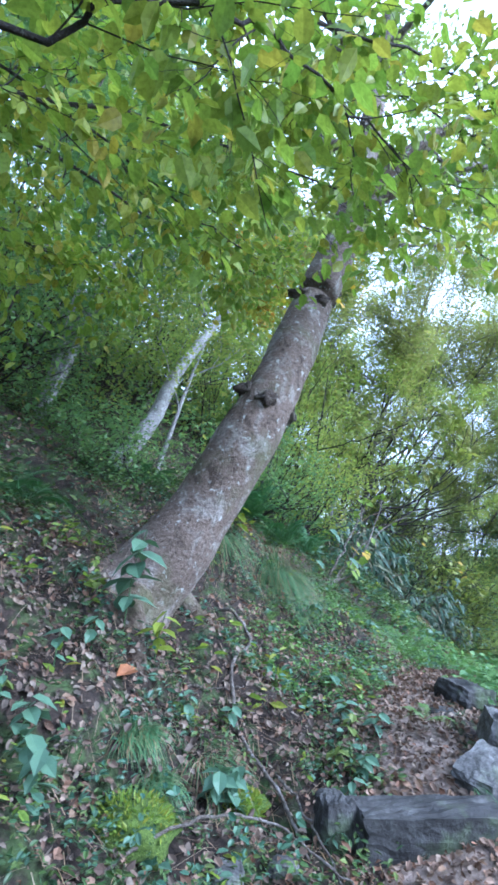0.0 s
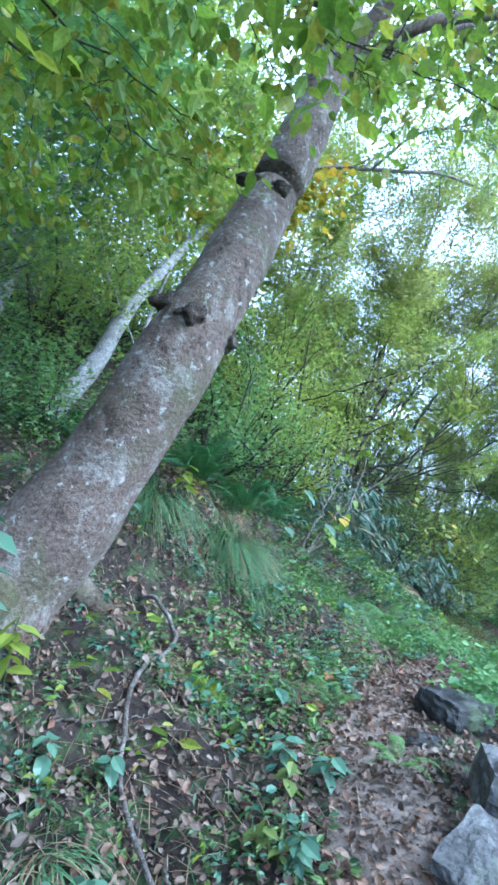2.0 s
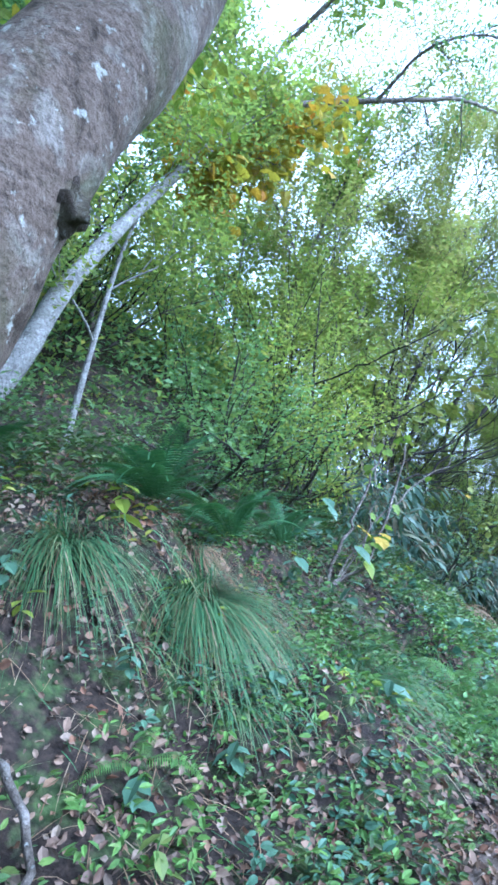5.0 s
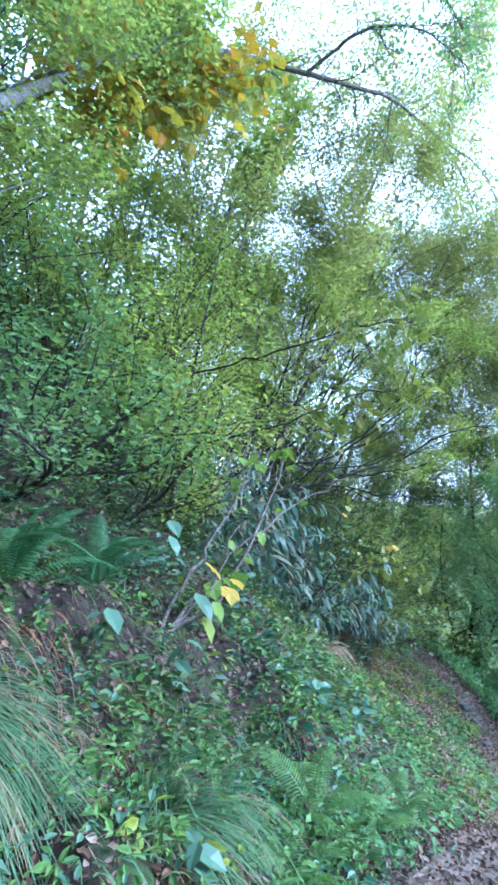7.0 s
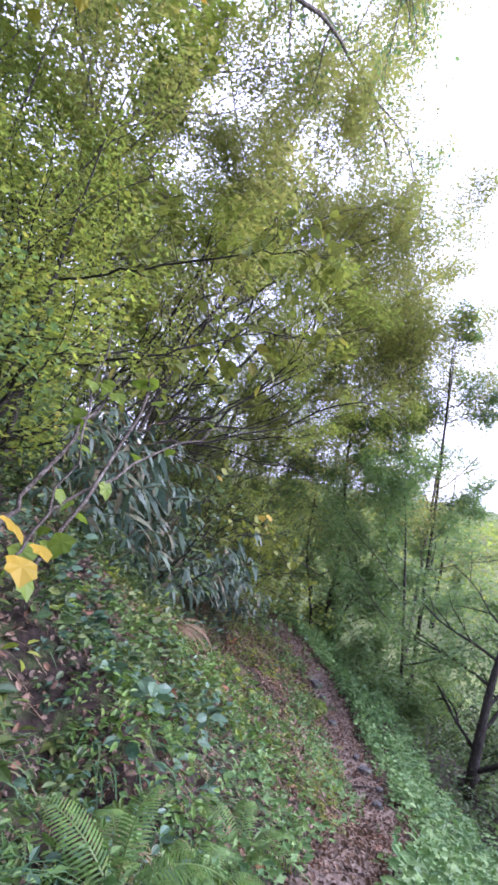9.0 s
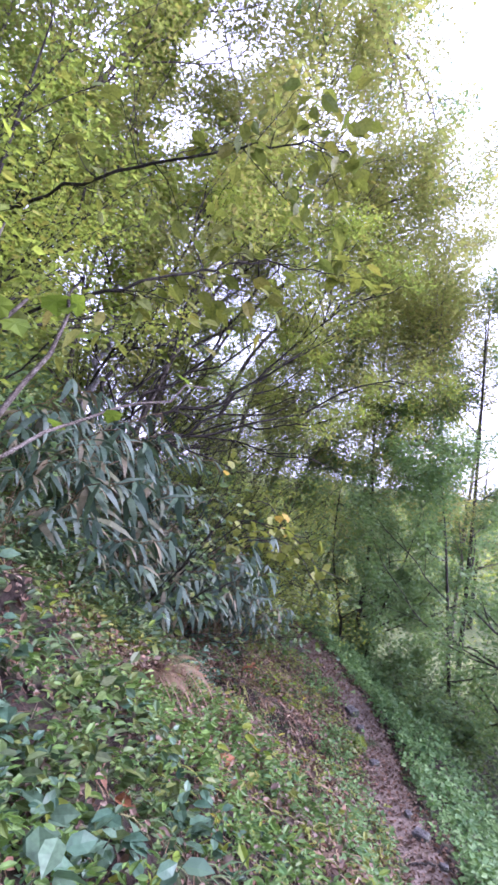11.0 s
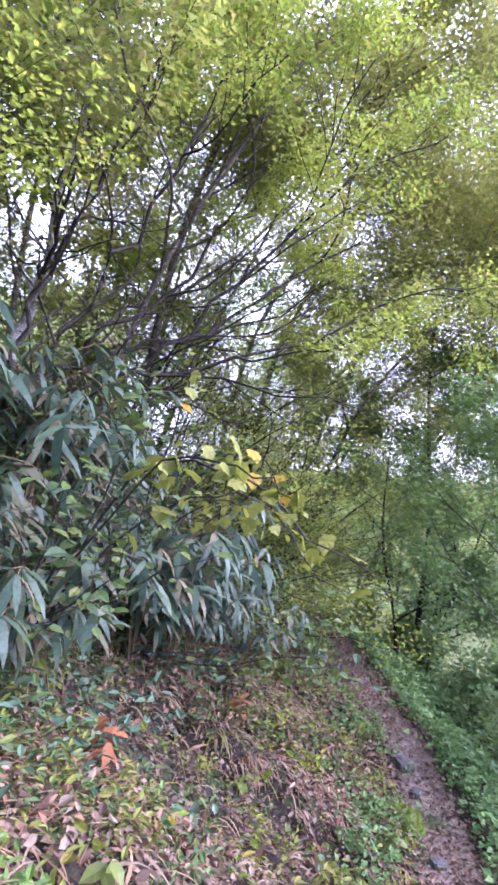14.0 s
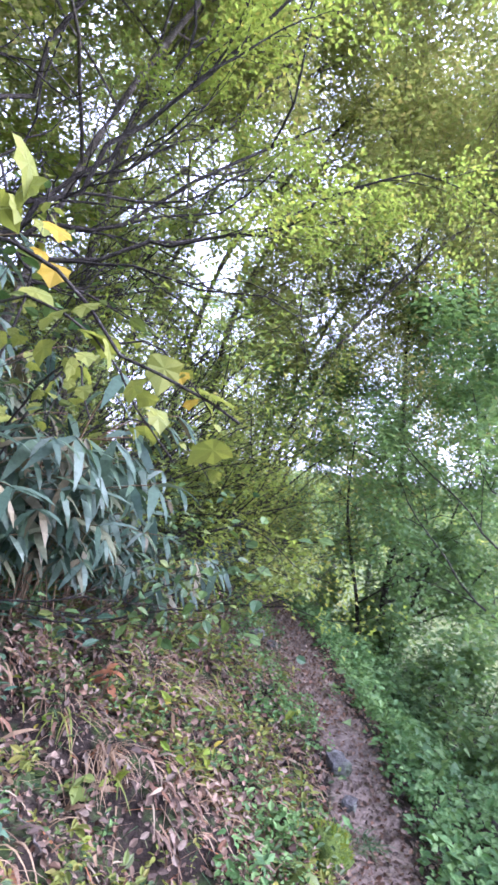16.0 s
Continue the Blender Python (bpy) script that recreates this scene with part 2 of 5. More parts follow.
# Leaf outlines: along the leaf, across it, and its lift.
SHAPES = {
    "kite": ([(0, 0, 0), (0.42, -0.31, 0.06), (1, 0, -0.06), (0.42, 0.31, 0.06)], [(0, 1, 2), (0, 2, 3)]),
    "shard": ([(0, -0.2, 0), (1, -0.04, -0.08), (0.3, 0.36, 0.05)], [(0, 1, 2)]),
    "oval": ([(0, 0, 0), (0.22, -0.27, 0.05), (0.6, -0.29, 0.03), (1, 0, -0.14), (0.6, 0.29, 0.03), (0.22, 0.27, 0.05), (0.45, 0, -0.02)],
             [(0, 1, 6), (1, 2, 6), (2, 3, 6), (3, 4, 6), (4, 5, 6), (5, 0, 6)]),
    "slip": ([(0, 0, 0), (0.26, -0.27, 0.05), (0.64, -0.26, 0.02), (1, 0, -0.14), (0.64, 0.26, 0.02), (0.26, 0.27, 0.05)], [(0, 1, 2), (0, 2, 3), (0, 3, 4), (0, 4, 5)]),
    "curl": ([(0, 0, 0), (0.3, -0.3, 0.22), (0.72, -0.26, 0.2), (1, 0.04, 0.1), (0.66, 0.3, 0.16), (0.25, 0.24, 0.26)],
             [(0, 1, 2), (0, 2, 3), (0, 3, 4), (0, 4, 5)]),
    "blade": ([(0, -0.035, 0), (0, 0.035, 0), (0.35, 0.085, 0.03), (0.35, -0.085, 0.03), (0.72, 0.06, -0.05), (0.72, -0.06, -0.05), (1, 0, -0.2)],
              [(0, 1, 2), (0, 2, 3), (3, 2, 4), (3, 4, 5), (5, 4, 6)]),
    "palm": ([(0, 0, 0), (0.02, -0.25, 0.02), (0.08, -0.46, -0.04), (0.33, -0.43, 0.01), (0.56, -0.47, -0.04), (0.68, -0.31, 0.0), (1, 0, -0.12), (0.68, 0.31, 0.0),
              (0.56, 0.47, -0.04), (0.33, 0.43, 0.01), (0.08, 0.46, -0.04), (0.02, 0.25, 0.0), (0.32, 0, 0.01)],
             [(12, i, (i + 1) % 12) for i in range(12)]),
}


def clear_of(pos):
    d2 = np.full(len(pos), 9.0)
    for c in CLEAR:
        off = pos - c
        d2 = np.minimum(d2, off[:, 0] ** 2 + off[:, 1] ** 2 + 0.45 * off[:, 2] ** 2)
    return d2 > 0.95


def leaves(name, pos, size, along, normal, shape, mat, parent, label="", width=1.0, clear=True):
    """Many single leaves in one mesh: places, lengths, directions and upper sides."""
    pos, along, normal = np.asarray(pos, float), unit(along), np.asarray(normal, float)
    if clear and len(pos) > 40:
        off = pos[:, None] - CLEAR[None]
        free = ((off[..., :2] ** 2).sum(-1) + 0.45 * off[..., 2] ** 2).min(1) > 0.95 if len(pos) < 3000 else clear_of(pos)
        size = np.broadcast_to(np.asarray(size, float), (len(pos),))[free]
        pos, along, normal = pos[free], along[free], normal[free]
    if len(pos) == 0:
        return None
    side = unit(np.cross(normal, along))
    up = np.cross(along, side)
    v, f = SHAPES[shape]
    v, f = np.array(v), np.array(f)
    size = np.broadcast_to(np.asarray(size, float), (len(pos),))[:, None, None]
    co = pos[:, None] + size * (v[None, :, :1] * along[:, None] + width * v[None, :, 1:2] * side[:, None] + v[None, :, 2:] * up[:, None])
    faces = f[None] + (np.arange(len(pos)) * len(v))[:, None, None]
    me = mesh_from(name, co.reshape(-1, 3) - (np.array(parent.location) if parent else 0), faces.reshape(-1, f.shape[1]), mat, False)
    return tagged(part(name, me, parent, label), kind="stuff")


def scatter_dirs(n, droop=0.3, flat=0.7):
    """Directions and upper sides of leaves that hang out sidewards."""
    a = rng.uniform(0, 2 * np.pi, n)
    along = np.stack([np.cos(a), np.sin(a), rng.normal(-droop, 0.35, n)], -1)
    normal = np.stack([rng.normal(0, 1 - flat + 0.15, n), rng.normal(0, 1 - flat + 0.15, n), np.ones(n)], -1)
    return unit(along), unit(normal)


def tubes(name, lines, mat, parent, label="", sides=6):
    """Round branches along lines [(points, radii)], joined into one part."""
    vs, fs, n0 = [], [], 0
    off = np.array(parent.location) if parent else 0
    ang = np.arange(sides) * 2 * np.pi / sides
    for pts, rad in lines:
        pts, rad = np.asarray(pts, float), np.asarray(rad, float)
        t = unit(np.gradient(pts, axis=0))
        ref = np.where(np.abs(t[:, 2:]) > 0.9, [[1.0, 0, 0]], [[0, 0, 1.0]])
        a = unit(np.cross(t, ref))
        b = np.cross(t, a)
        ring = pts[:, None] + rad[:, None, None] * (np.cos(ang)[None, :, None] * a[:, None] + np.sin(ang)[None, :, None] * b[:, None])
        k = len(pts)
        vs.append(ring.reshape(-1, 3))
        i, j = np.meshgrid(np.arange(k - 1), np.arange(sides), indexing="ij")
        j2 = (j + 1) % sides
        fs.append(np.stack([i * sides + j, i * sides + j2, (i + 1) * sides + j2, (i + 1) * sides + j], -1).reshape(-1, 4) + n0)
        n0 += k * sides
    ob = part(name, mesh_from(name, np.concatenate(vs) - off, np.concatenate(fs), mat), parent, label)
    return tagged(ob, kind="stuff") if len(lines) > 8 else ob


def spline(points, n):
    """A smooth line through a few points (Catmull-Rom)."""
    p = np.asarray(points, float)
    p = np.vstack([2 * p[0] - p[1], p, 2 * p[-1] - p[-2]])
    u = np.linspace(0, len(p) - 3 - 1e-6, n)
    i = u.astype(int)
    f = (u - i)[:, None]
    a, b, c, d = p[i], p[i + 1], p[i + 2], p[i + 3]
    return 0.5 * (2 * b + (c - a) * f + (2 * a - 5 * b + 4 * c - d) * f**2 + (3 * b - a - 3 * c + d) * f**3)


# The height at which people walk along the path: no leaf hangs there.
CLEAR = spline([(-1.3, -3.6, 1.3), (-0.6, -2.2, 1.4), (-0.1, -0.6, 1.6), (0.4, 0.9, 1.8), (0.9, 1.7, 1.7), (2.0, 3.1, 1.5), (3.3, 4.6, 1.0), (4.2, 5.5, 0.6), (4.8, 6.1, 0.2)], 26)


FLAT = np.array([1, 1, 0.4])


def grow(start, way, length, radius, depth, kids, spread=0.7, rise=0.1, wobble=0.12, shrink=0.62, first=0.3, nseg=7):
    """A branch that forks: lists of lines by depth, the outermost last."""
    pts, d = [np.asarray(start, float)], unit(way)
    for _ in range(nseg):
        d = unit(d + rng.normal(0, wobble, 3) + np.array([0, 0, rise]))
        pts.append(pts[-1] + d * length / nseg)
    pts = np.array(pts)
    rad = radius * np.linspace(1, 0.45 if depth else 0.25, nseg + 1)
    out = [[] for _ in range(depth + 1)]
    out[0].append((pts, rad))
    if depth:
        for f in np.linspace(first, 1.0, kids) + rng.uniform(-0.06, 0.04, kids):
            f = min(max(f, 0.05), 1.0)
            x = f * nseg
            i = min(int(x), nseg - 1)
            p = pts[i] + (pts[i + 1] - pts[i]) * (x - i)
            along = unit(pts[i + 1] - pts[i])
            side = unit(np.cross(along, rng.normal(0, 1, 3)) * FLAT)
            w = unit(along + side * spread * rng.uniform(0.6, 1.3))
            sub = grow(p, w, length * shrink * rng.uniform(0.7, 1.15) * (1.15 - 0.45 * f), rad[i] * 0.62, depth - 1, kids, spread, rise, wobble, shrink, 0.25, max(4, nseg - 1))
            for n, s in enumerate(sub):
                out[n + 1].extend(s)
    return out


def along_lines(lines, n, jitter, start=0.2):
    """n places near the lines, spread by length, and the lines' directions there."""
    w = np.array([np.linalg.norm(p[-1] - p[0]) for p, _ in lines])
    pick = rng.choice(len(lines), n, p=w / w.sum())
    pos, way = np.empty((n, 3)), np.empty((n, 3))
    f = rng.uniform(start, 1.0, n)
    k = np.array([len(p) for p, _ in lines])[pick]
    x = f * (k - 1) * 0.9999
    i = x.astype(int)
    flat = np.concatenate([p for p, _ in lines])
    first = np.concatenate([[0], np.cumsum([len(p) for p, _ in lines])])[pick] + i
    a, b = flat[first], flat[first + 1]
    pos = a + (b - a) * (x - i)[:, None]
    way = unit(b - a)
    return pos + rng.normal(0, jitter, (n, 3)), way


def foliage(name, lines, n, size, jitter, mat, parent, shape="kite", droop=0.35, flat=0.65, label="", width=1.0, start=0.2):
    pos, way = along_lines(lines, n, jitter, start)
    along, normal = scatter_dirs(n, droop, flat)
    return leaves(name, pos, rng.uniform(0.6, 1.25, n) * size, along + 0.5 * way, normal, shape, mat, parent, label, width)


# ---- the ground: a footpath along a steep hillside ----
TRAIL = [(-3.6, -9.0, -0.9), (-2.4, -6.0, -0.5), (-1.2, -3.3, -0.22), (-0.5, -1.9, -0.2), (-0.08, -0.85, -0.12), (0.2, 0.0, 0.14), (0.5, 0.9, 0.22), (1.05, 1.7, 0.17),
         (2.0, 2.9, -0.06), (3.1, 4.0, -0.55), (4.0, 4.7, -1.05), (4.8, 5.4, -1.5), (5.55, 6.5, -1.85), (6.35, 7.95, -2.1), (6.95, 8.9, -2.17), (7.4, 10.2, -2.06),
         (7.62, 11.3, -1.96), (7.9, 12.4, -1.95), (8.35, 14.1, -2.1), (9.0, 16.5, -2.5), (9.8, 24.0, -4.0), (10.0, 60.0, -9.0)]
LINE = spline(TRAIL, 420)


def hill(x, y, detail=True):
    """Height of the ground and the distance from the path (uphill side positive)."""
    p = np.stack([np.ravel(x), np.ravel(y)], -1).astype(float)
    z, d = np.empty(len(p)), np.empty(len(p))
    tang = unit(np.gradient(LINE[:, :2], axis=0))
    for a in range(0, len(p), 20000):
        q = p[a:a + 20000]
        dif = q[:, None] - LINE[None, :, :2]
        d2 = (dif**2).sum(-1)
        i = d2.argmin(1)
        near = d2[np.arange(len(q)), i]
        w = 1.0 / (d2 + 0.02 + 0.08 * near[:, None]) ** 3
        z[a:a + 20000] = (w * LINE[None, :, 2]).sum(1) / w.sum(1)
        t = tang[i]
        sgn = np.sign(t[:, 0] * dif[np.arange(len(q)), i, 1] - t[:, 1] * dif[np.arange(len(q)), i, 0])
        d[a:a + 20000] = sgn * np.sqrt(near)
    left = np.clip(d - 0.3, 0, None)
    steep = np.interp(p[:, 1], [3.5, 5.5, 6.5, 8.5, 12, 16], [1.0, 1.15, 1.1, 0.66, 0.55, 0.6])
    rise = steep * np.where(left < 1.2, 0.62 * left, 0.744 + 0.52 * np.clip(left - 1.2, 0, 1.3)) + np.clip(left - 2.5, 0, None) * (1.25 - 0.63 * steep) + 0.1 * np.clip(left - 4.5, 0, None)
    rise = np.where(rise > 24, 24 + (rise - 24) * 0.25, rise)
    right = np.clip(-d - 0.32, 0, None)
    fall = np.where(right < 5, 0.52 * right, 2.6 + 0.1 * (right - 5))
    fall = np.minimum(fall, 6.0)
    far = 0.012 * np.clip(right - 90, 0, 260)
    # hollow foot of the bank, and the fern shelf that overhangs it
    foot = np.interp(left, [0, 0.3, 0.9, 1.6, 2.2, 3.5], [0, -0.08, -0.19, -0.17, -0.12, 0])
    shelf = np.interp(left, [1.36, 1.5, 1.62, 2.2, 4.0], [0, 0.16, 0.36, 0.34, 0.0]) * np.interp(p[:, 1], [1.7, 2.3, 3.7, 4.8], [0, 1, 1, 0])
    rise = rise + (foot + shelf) * np.interp(p[:, 1], [-3.0, -1.5, 4.0, 5.2], [0, 1, 1, 0])
    out = z + rise - fall + far
    if detail:
        off = np.clip((np.abs(d) - 0.22) / 0.7, 0.12, 1.0)
        bump = np.array([0.16 * noise.noise((a * 0.55, b * 0.55, 0.0)) + 0.12 * noise.noise((a * 1.9, b * 1.9, 3.0)) + 0.045 * noise.noise((a * 4.3, b * 4.3, 5.0)) + 0.008 * noise.noise((a * 6, b * 6, 7.0))
                         for a, b in p]) if len(p) < 400000 else 0
        out = out + bump * off * np.clip(1.6 - np.abs(d) * 0.0, 0, 1.6)
    return out.reshape(np.shape(x)), d.reshape(np.shape(x))


def ground():
    far = 0.12 * np.cumsum(1.155 ** np.arange(45))
    gx = np.concatenate([-4.6 - far[::-1], np.arange(-4.6, 10.0, 0.085), 10.0 + far])
    gy = np.concatenate([-4.6 - far[::-1], np.arange(-4.6, 14.0, 0.085), 14.0 + far])
    X, Y = np.meshgrid(gx, gy, indexing="ij")
    Z, D = hill(X, Y)
    n = len(gy)
    i, j = np.meshgrid(np.arange(len(gx) - 1), np.arange(n - 1), indexing="ij")
    f = np.stack([i * n + j, (i + 1) * n + j, (i + 1) * n + j + 1, i * n + j + 1], -1).reshape(-1, 4)
    me = mesh_from("ground", np.stack([X, Y, Z], -1).reshape(-1, 3), f, M["ground"])
    for name, value in (("trodden", np.clip(1.3 - np.abs(D) / 0.26, 0, 0.76)), ("overgrown", np.clip((-D - 4.5) / 3.0, 0, 1) + np.clip((D - 9.0) / 4.0, 0, 1))):
        me.attributes.new(name, "FLOAT", "POINT").data.foreach_set("value", value.ravel().astype(np.float32))
    return tagged(new("ground", me), "steep leaf-littered hillside with a narrow trodden earth footpath", "ground", kind="structure")


ground()


def gz(x, y):
    return float(hill(np.array([x]), np.array([y]))[0][0])


# ---- the leaning beech ----
def beech():
    base = (-1.8, 0.75, 0.78)
    t = thing("leaning_beech_tree", base, "large leaning grey beech with dark burls on the bank", "tree")
    ax = spline([(-2.2, 0.8, 0.2), (-1.74, 0.82, 0.84), (-1.27, 0.82, 1.42), (-0.66, 0.87, 2.5), (-0.2, 1.38, 3.6), (0.19, 1.5, 4.55), (0.42, 1.65, 5.5), (0.9, 2.2, 7.6), (1.4, 2.9, 10.0)], 70)
    h = np.linspace(0, 1, 70)
    rad = np.interp(h, [0, 0.06, 0.12, 0.18, 0.25, 0.4, 0.55, 0.65, 1], [0.7, 0.54, 0.42, 0.325, 0.265, 0.215, 0.19, 0.165, 0.07])
    rad = rad * (1 + 0.035 * np.sin(h * 60) + 0.02 * np.sin(h * 131 + 1))
    tubes("trunk", [(ax, rad)], M["beech"], t, "mottled grey bark with pale lichen", 20)
    for start, ends, r in (((-1.5, 0.75, 1.15), [(-1.62, 0.5), (-1.75, 0.3), (-1.9, 0.1)], 0.12), ((-1.42, 0.85, 1.1), [(-1.15, 1.0), (-1.02, 1.15), (-0.95, 1.3)], 0.1), ((-1.6, 0.6, 1.0), [(-1.6, 0.35), (-1.52, 0.2), (-1.45, 0.0)], 0.13)):
        l = spline([start] + [(x, y, gz(x, y) + h) for (x, y), h in zip(ends, (0.02, -0.05, -0.12))], 12)
        l[1:] += rng.normal(0, 0.012, (11, 3))
        tubes("root", [(l, np.linspace(r, r * 0.3, 12) * (1 + 0.1 * np.sin(np.arange(12) * 1.7)))], M["rootbark"], t, "brown mossy root flaring into the bank", 12)
    limbs = []
    for pts, r in (([(0.2, 1.5, 4.6), (0.5, 1.3, 5.0), (0.9, 1.15, 5.36), (1.7, 1.25, 5.86), (3.0, 1.6, 6.5)], 0.085),
                   ([(0.22, 1.52, 4.7), (0.55, 1.4, 4.85), (0.94, 1.25, 5.04), (1.74, 1.4, 5.36), (3.0, 2.0, 5.9)], 0.07),
                   ([(0.42, 1.65, 5.5), (0.0, 2.2, 6.2), (-0.8, 3.0, 7.4)], 0.08)):
        l = spline(pts, 14)
        limbs.append((l, np.linspace(r, r * 0.4, 14)))
    tubes("limb", limbs, M["beech"], t, "smooth grey limbs", 8)
    boughs = [b for l, r in limbs for b in (grow(l[6], (0.6, 0.3, 0.2), 1.8, 0.025, 2, 4, 0.8, 0.0), grow(l[11], (0.9, -0.2, 0.1), 1.8, 0.02, 2, 4, 0.8, 0.0))]
    boughs += [grow(ax[i], (rng.normal(0, 1), rng.normal(0.2, 1), 0.5), 2.6, 0.05, 2, 5, 0.7) for i in (52, 56, 60, 64, 68, 69)]
    lines = [x for b in boughs for lv in b for x in lv]
    tubes("bough", lines, M["greybark"], t, "thin grey boughs", 5)
    outer = [x for b in boughs for x in b[-1]]
    foliage("crown", outer, 18000, 0.085, 0.12, M["canopy"], t, label="yellow-green beech leaves")
    for n, (p, s, w) in enumerate((((-0.70, 0.66, 2.46), 0.085, (1.0, 0.8, 0.9)), ((-0.83, 0.8, 2.56), 0.10, (0.9, 0.7, 0.8)), ((-0.48, 0.86, 2.40), 0.06, (0.8, 0.8, 1.4)),
                                   ((-0.16, 1.2, 3.58), 0.075, (1.0, 0.8, 0.8)), ((-0.34, 1.26, 3.66), 0.085, (1.1, 0.7, 0.6)))):
        part("burl", blob("burl", p, s, w, M["knot"], t, 0.6, 5.0), t, "dark knobbly burl")


def blob(name, centre, size, scale, mat, parent=None, rough=0.25, freq=3.0, level=3):
    """An uneven rounded lump."""
    bm = bmesh.new()
    bmesh.ops.create_icosphere(bm, subdivisions=level, radius=1.0)
    c, off = Vector(centre), (parent.location if parent else Vector())
    for v in bm.verts:
        p = v.co.copy()
        k = 1 + rough * noise.noise(p * freq * 0.4 + c * 3) + rough * 0.5 * noise.noise(p * freq + c)
        v.co = Vector((p.x * scale[0], p.y * scale[1], p.z * scale[2])) * size * k + c - off
    me = bpy.data.meshes.new(name)
    bm.to_mesh(me)
    bm.free()
    me.materials.append(mat)
    me.polygons.foreach_set("use_smooth", np.full(len(me.polygons), True))
    return me


beech()


# ---- other trees ----
def tree(kind, line, radius, label, bark, leaf, n, size, top=0.35, limbs=7, reach=2.6, twigs=4, category="tree", shape="kite", rise=0.06, group="", jitter=0.2, sides=9, depth=2):
    """A tree along a given stem line, with limbs from part of its height upwards."""
    x, y = line[0][:2]
    ax = spline([(x, y, min(line[0][2], gz(x, y) - 0.25))] + list(line[1:]), 26)
    t = thing(kind, (x, y, gz(x, y)), label, category, group)
    h = np.linspace(0, 1, 26)
    rad = radius * np.interp(h, [0, 0.06, 0.16, 1], [1.7, 1.35, 1.0, 0.22]) * (1 + 0.04 * np.sin(h * 40))
    tubes("trunk", [(ax, rad)], M[bark], t, "", sides)
    all_lines, fine, outer = [], [], []
    for f in np.linspace(top, 1.0, limbs):
        i = min(25, int(f * 25))
        a = rng.uniform(0, 2 * np.pi)
        b = grow(ax[i], (np.cos(a), np.sin(a), 0.55), reach * rng.uniform(0.7, 1.15) * (1.2 - 0.5 * f), max(0.012, rad[i] * 0.5), depth, twigs, 0.75, rise)
        all_lines += [x for lv in b[:-1] for x in lv]
        fine += [(p[::2], r[::2]) for p, r in b[-1]]
        outer += b[-1] + b[-2]
    bough = tubes("bough", all_lines, M[bark], t, "", 4)
    tubes("twig", fine, M[bark], t, "", 3).parent = bough
    foliage("crown", outer, int(n * 1.25), size * 1.02, jitter, M[leaf], t, "shard" if shape == "kite" else shape, width=1.15)
    return t


def stem(x, y, lean, height, z=None):
    z = gz(x, y) if z is None else z
    lx, ly = lean
    return [(x, y, z), (x + lx * 0.2, y + ly * 0.2, z + height * 0.3), (x + lx * 0.6, y + ly * 0.6, z + height * 0.65), (x + lx, y + ly, z + height)]


# pale trunks uphill of the beech
pale = tree("pale_leaning_tree", [(-2.62, 3.85, 1.9), (-2.35, 4.0, 2.3), (-1.9, 4.3, 3.05), (-1.73, 4.6, 3.6), (-1.53, 4.95, 4.14), (-1.19, 5.42, 4.84), (-0.82, 5.95, 5.57), (-0.3, 6.65, 6.55), (0.4, 7.2, 7.75), (1.3, 7.7, 9.4)], 0.125,
     "pale-barked tree leaning downhill behind the beech", "palebark", "canopy", 8000, 0.08, 0.78, 6, 2.0)
tree("pale_leaning_tree", [(-4.2, 5.0, 2.4), (-3.75, 5.13, 3.19), (-3.17, 5.68, 5.28), (-2.5, 6.2, 8.0)], 0.12,
     "pale-barked tree leaning downhill on the slope above", "palebark", "deep", 9000, 0.08, 0.5)
tree("pale_leaning_tree", [(-4.4, 5.6, 2.7), (-3.83, 5.67, 3.8), (-3.56, 5.77, 5.29), (-3.0, 6.0, 8.0)], 0.10,
     "pale-barked tree leaning downhill on the slope above", "palebark", "deep", 8000, 0.08, 0.5)
tree("pale_sapling", [(-2.0, 5.5, 2.0), (-1.79, 5.55, 2.82), (-1.31, 5.67, 4.47), (-0.9, 5.9, 5.6)], 0.05,
     "thin pale forked sapling on the slope", "palebark", "canopy", 7000, 0.07, 0.5, 5, 1.6)

# hillside wood
for x, y, h, leaf, n in ((-4.6, 3.6, 8, "deep", 30000), (-5.4, 5.6, 9, "deep", 30000), (-4.8, 7.4, 8, "deep", 26000), (-6, 3, 9, "deep", 14000), (-5, 10, 10, "deep", 16000), (-2.5, 9, 9, "canopy", 18000), (-1.0, 12, 10, "canopy", 18000), (0.0, 13.5, 8, "canopy", 16000),
                         (-3, 15, 11, "deep", 16000), (1.5, 16, 11, "canopy", 18000), (5, 19, 10, "canopy", 18000),
                         (4, 25, 12, "deep", 16000), (8, 26, 11, "canopy", 16000), (1.2, 14.2, 9, "canopy", 26000), (-0.6, 17, 11, "canopy", 24000), (3.2, 19, 11, "maple", 24000), (2.4, 13.2, 8, "maple", 20000), (-5, -4, 9, "canopy", 12000)):
    tree("hillside_tree", stem(x, y, (rng.uniform(0.6, 2.0), rng.uniform(-0.6, 0.4)), h), 0.028 + 0.003 * h, "grey-stemmed broadleaf tree on the wooded hillside", "greybark", leaf, int(n * 0.32), 0.14,
         0.12, 11, 3.3, 4, group="hillside wood", jitter=0.13)

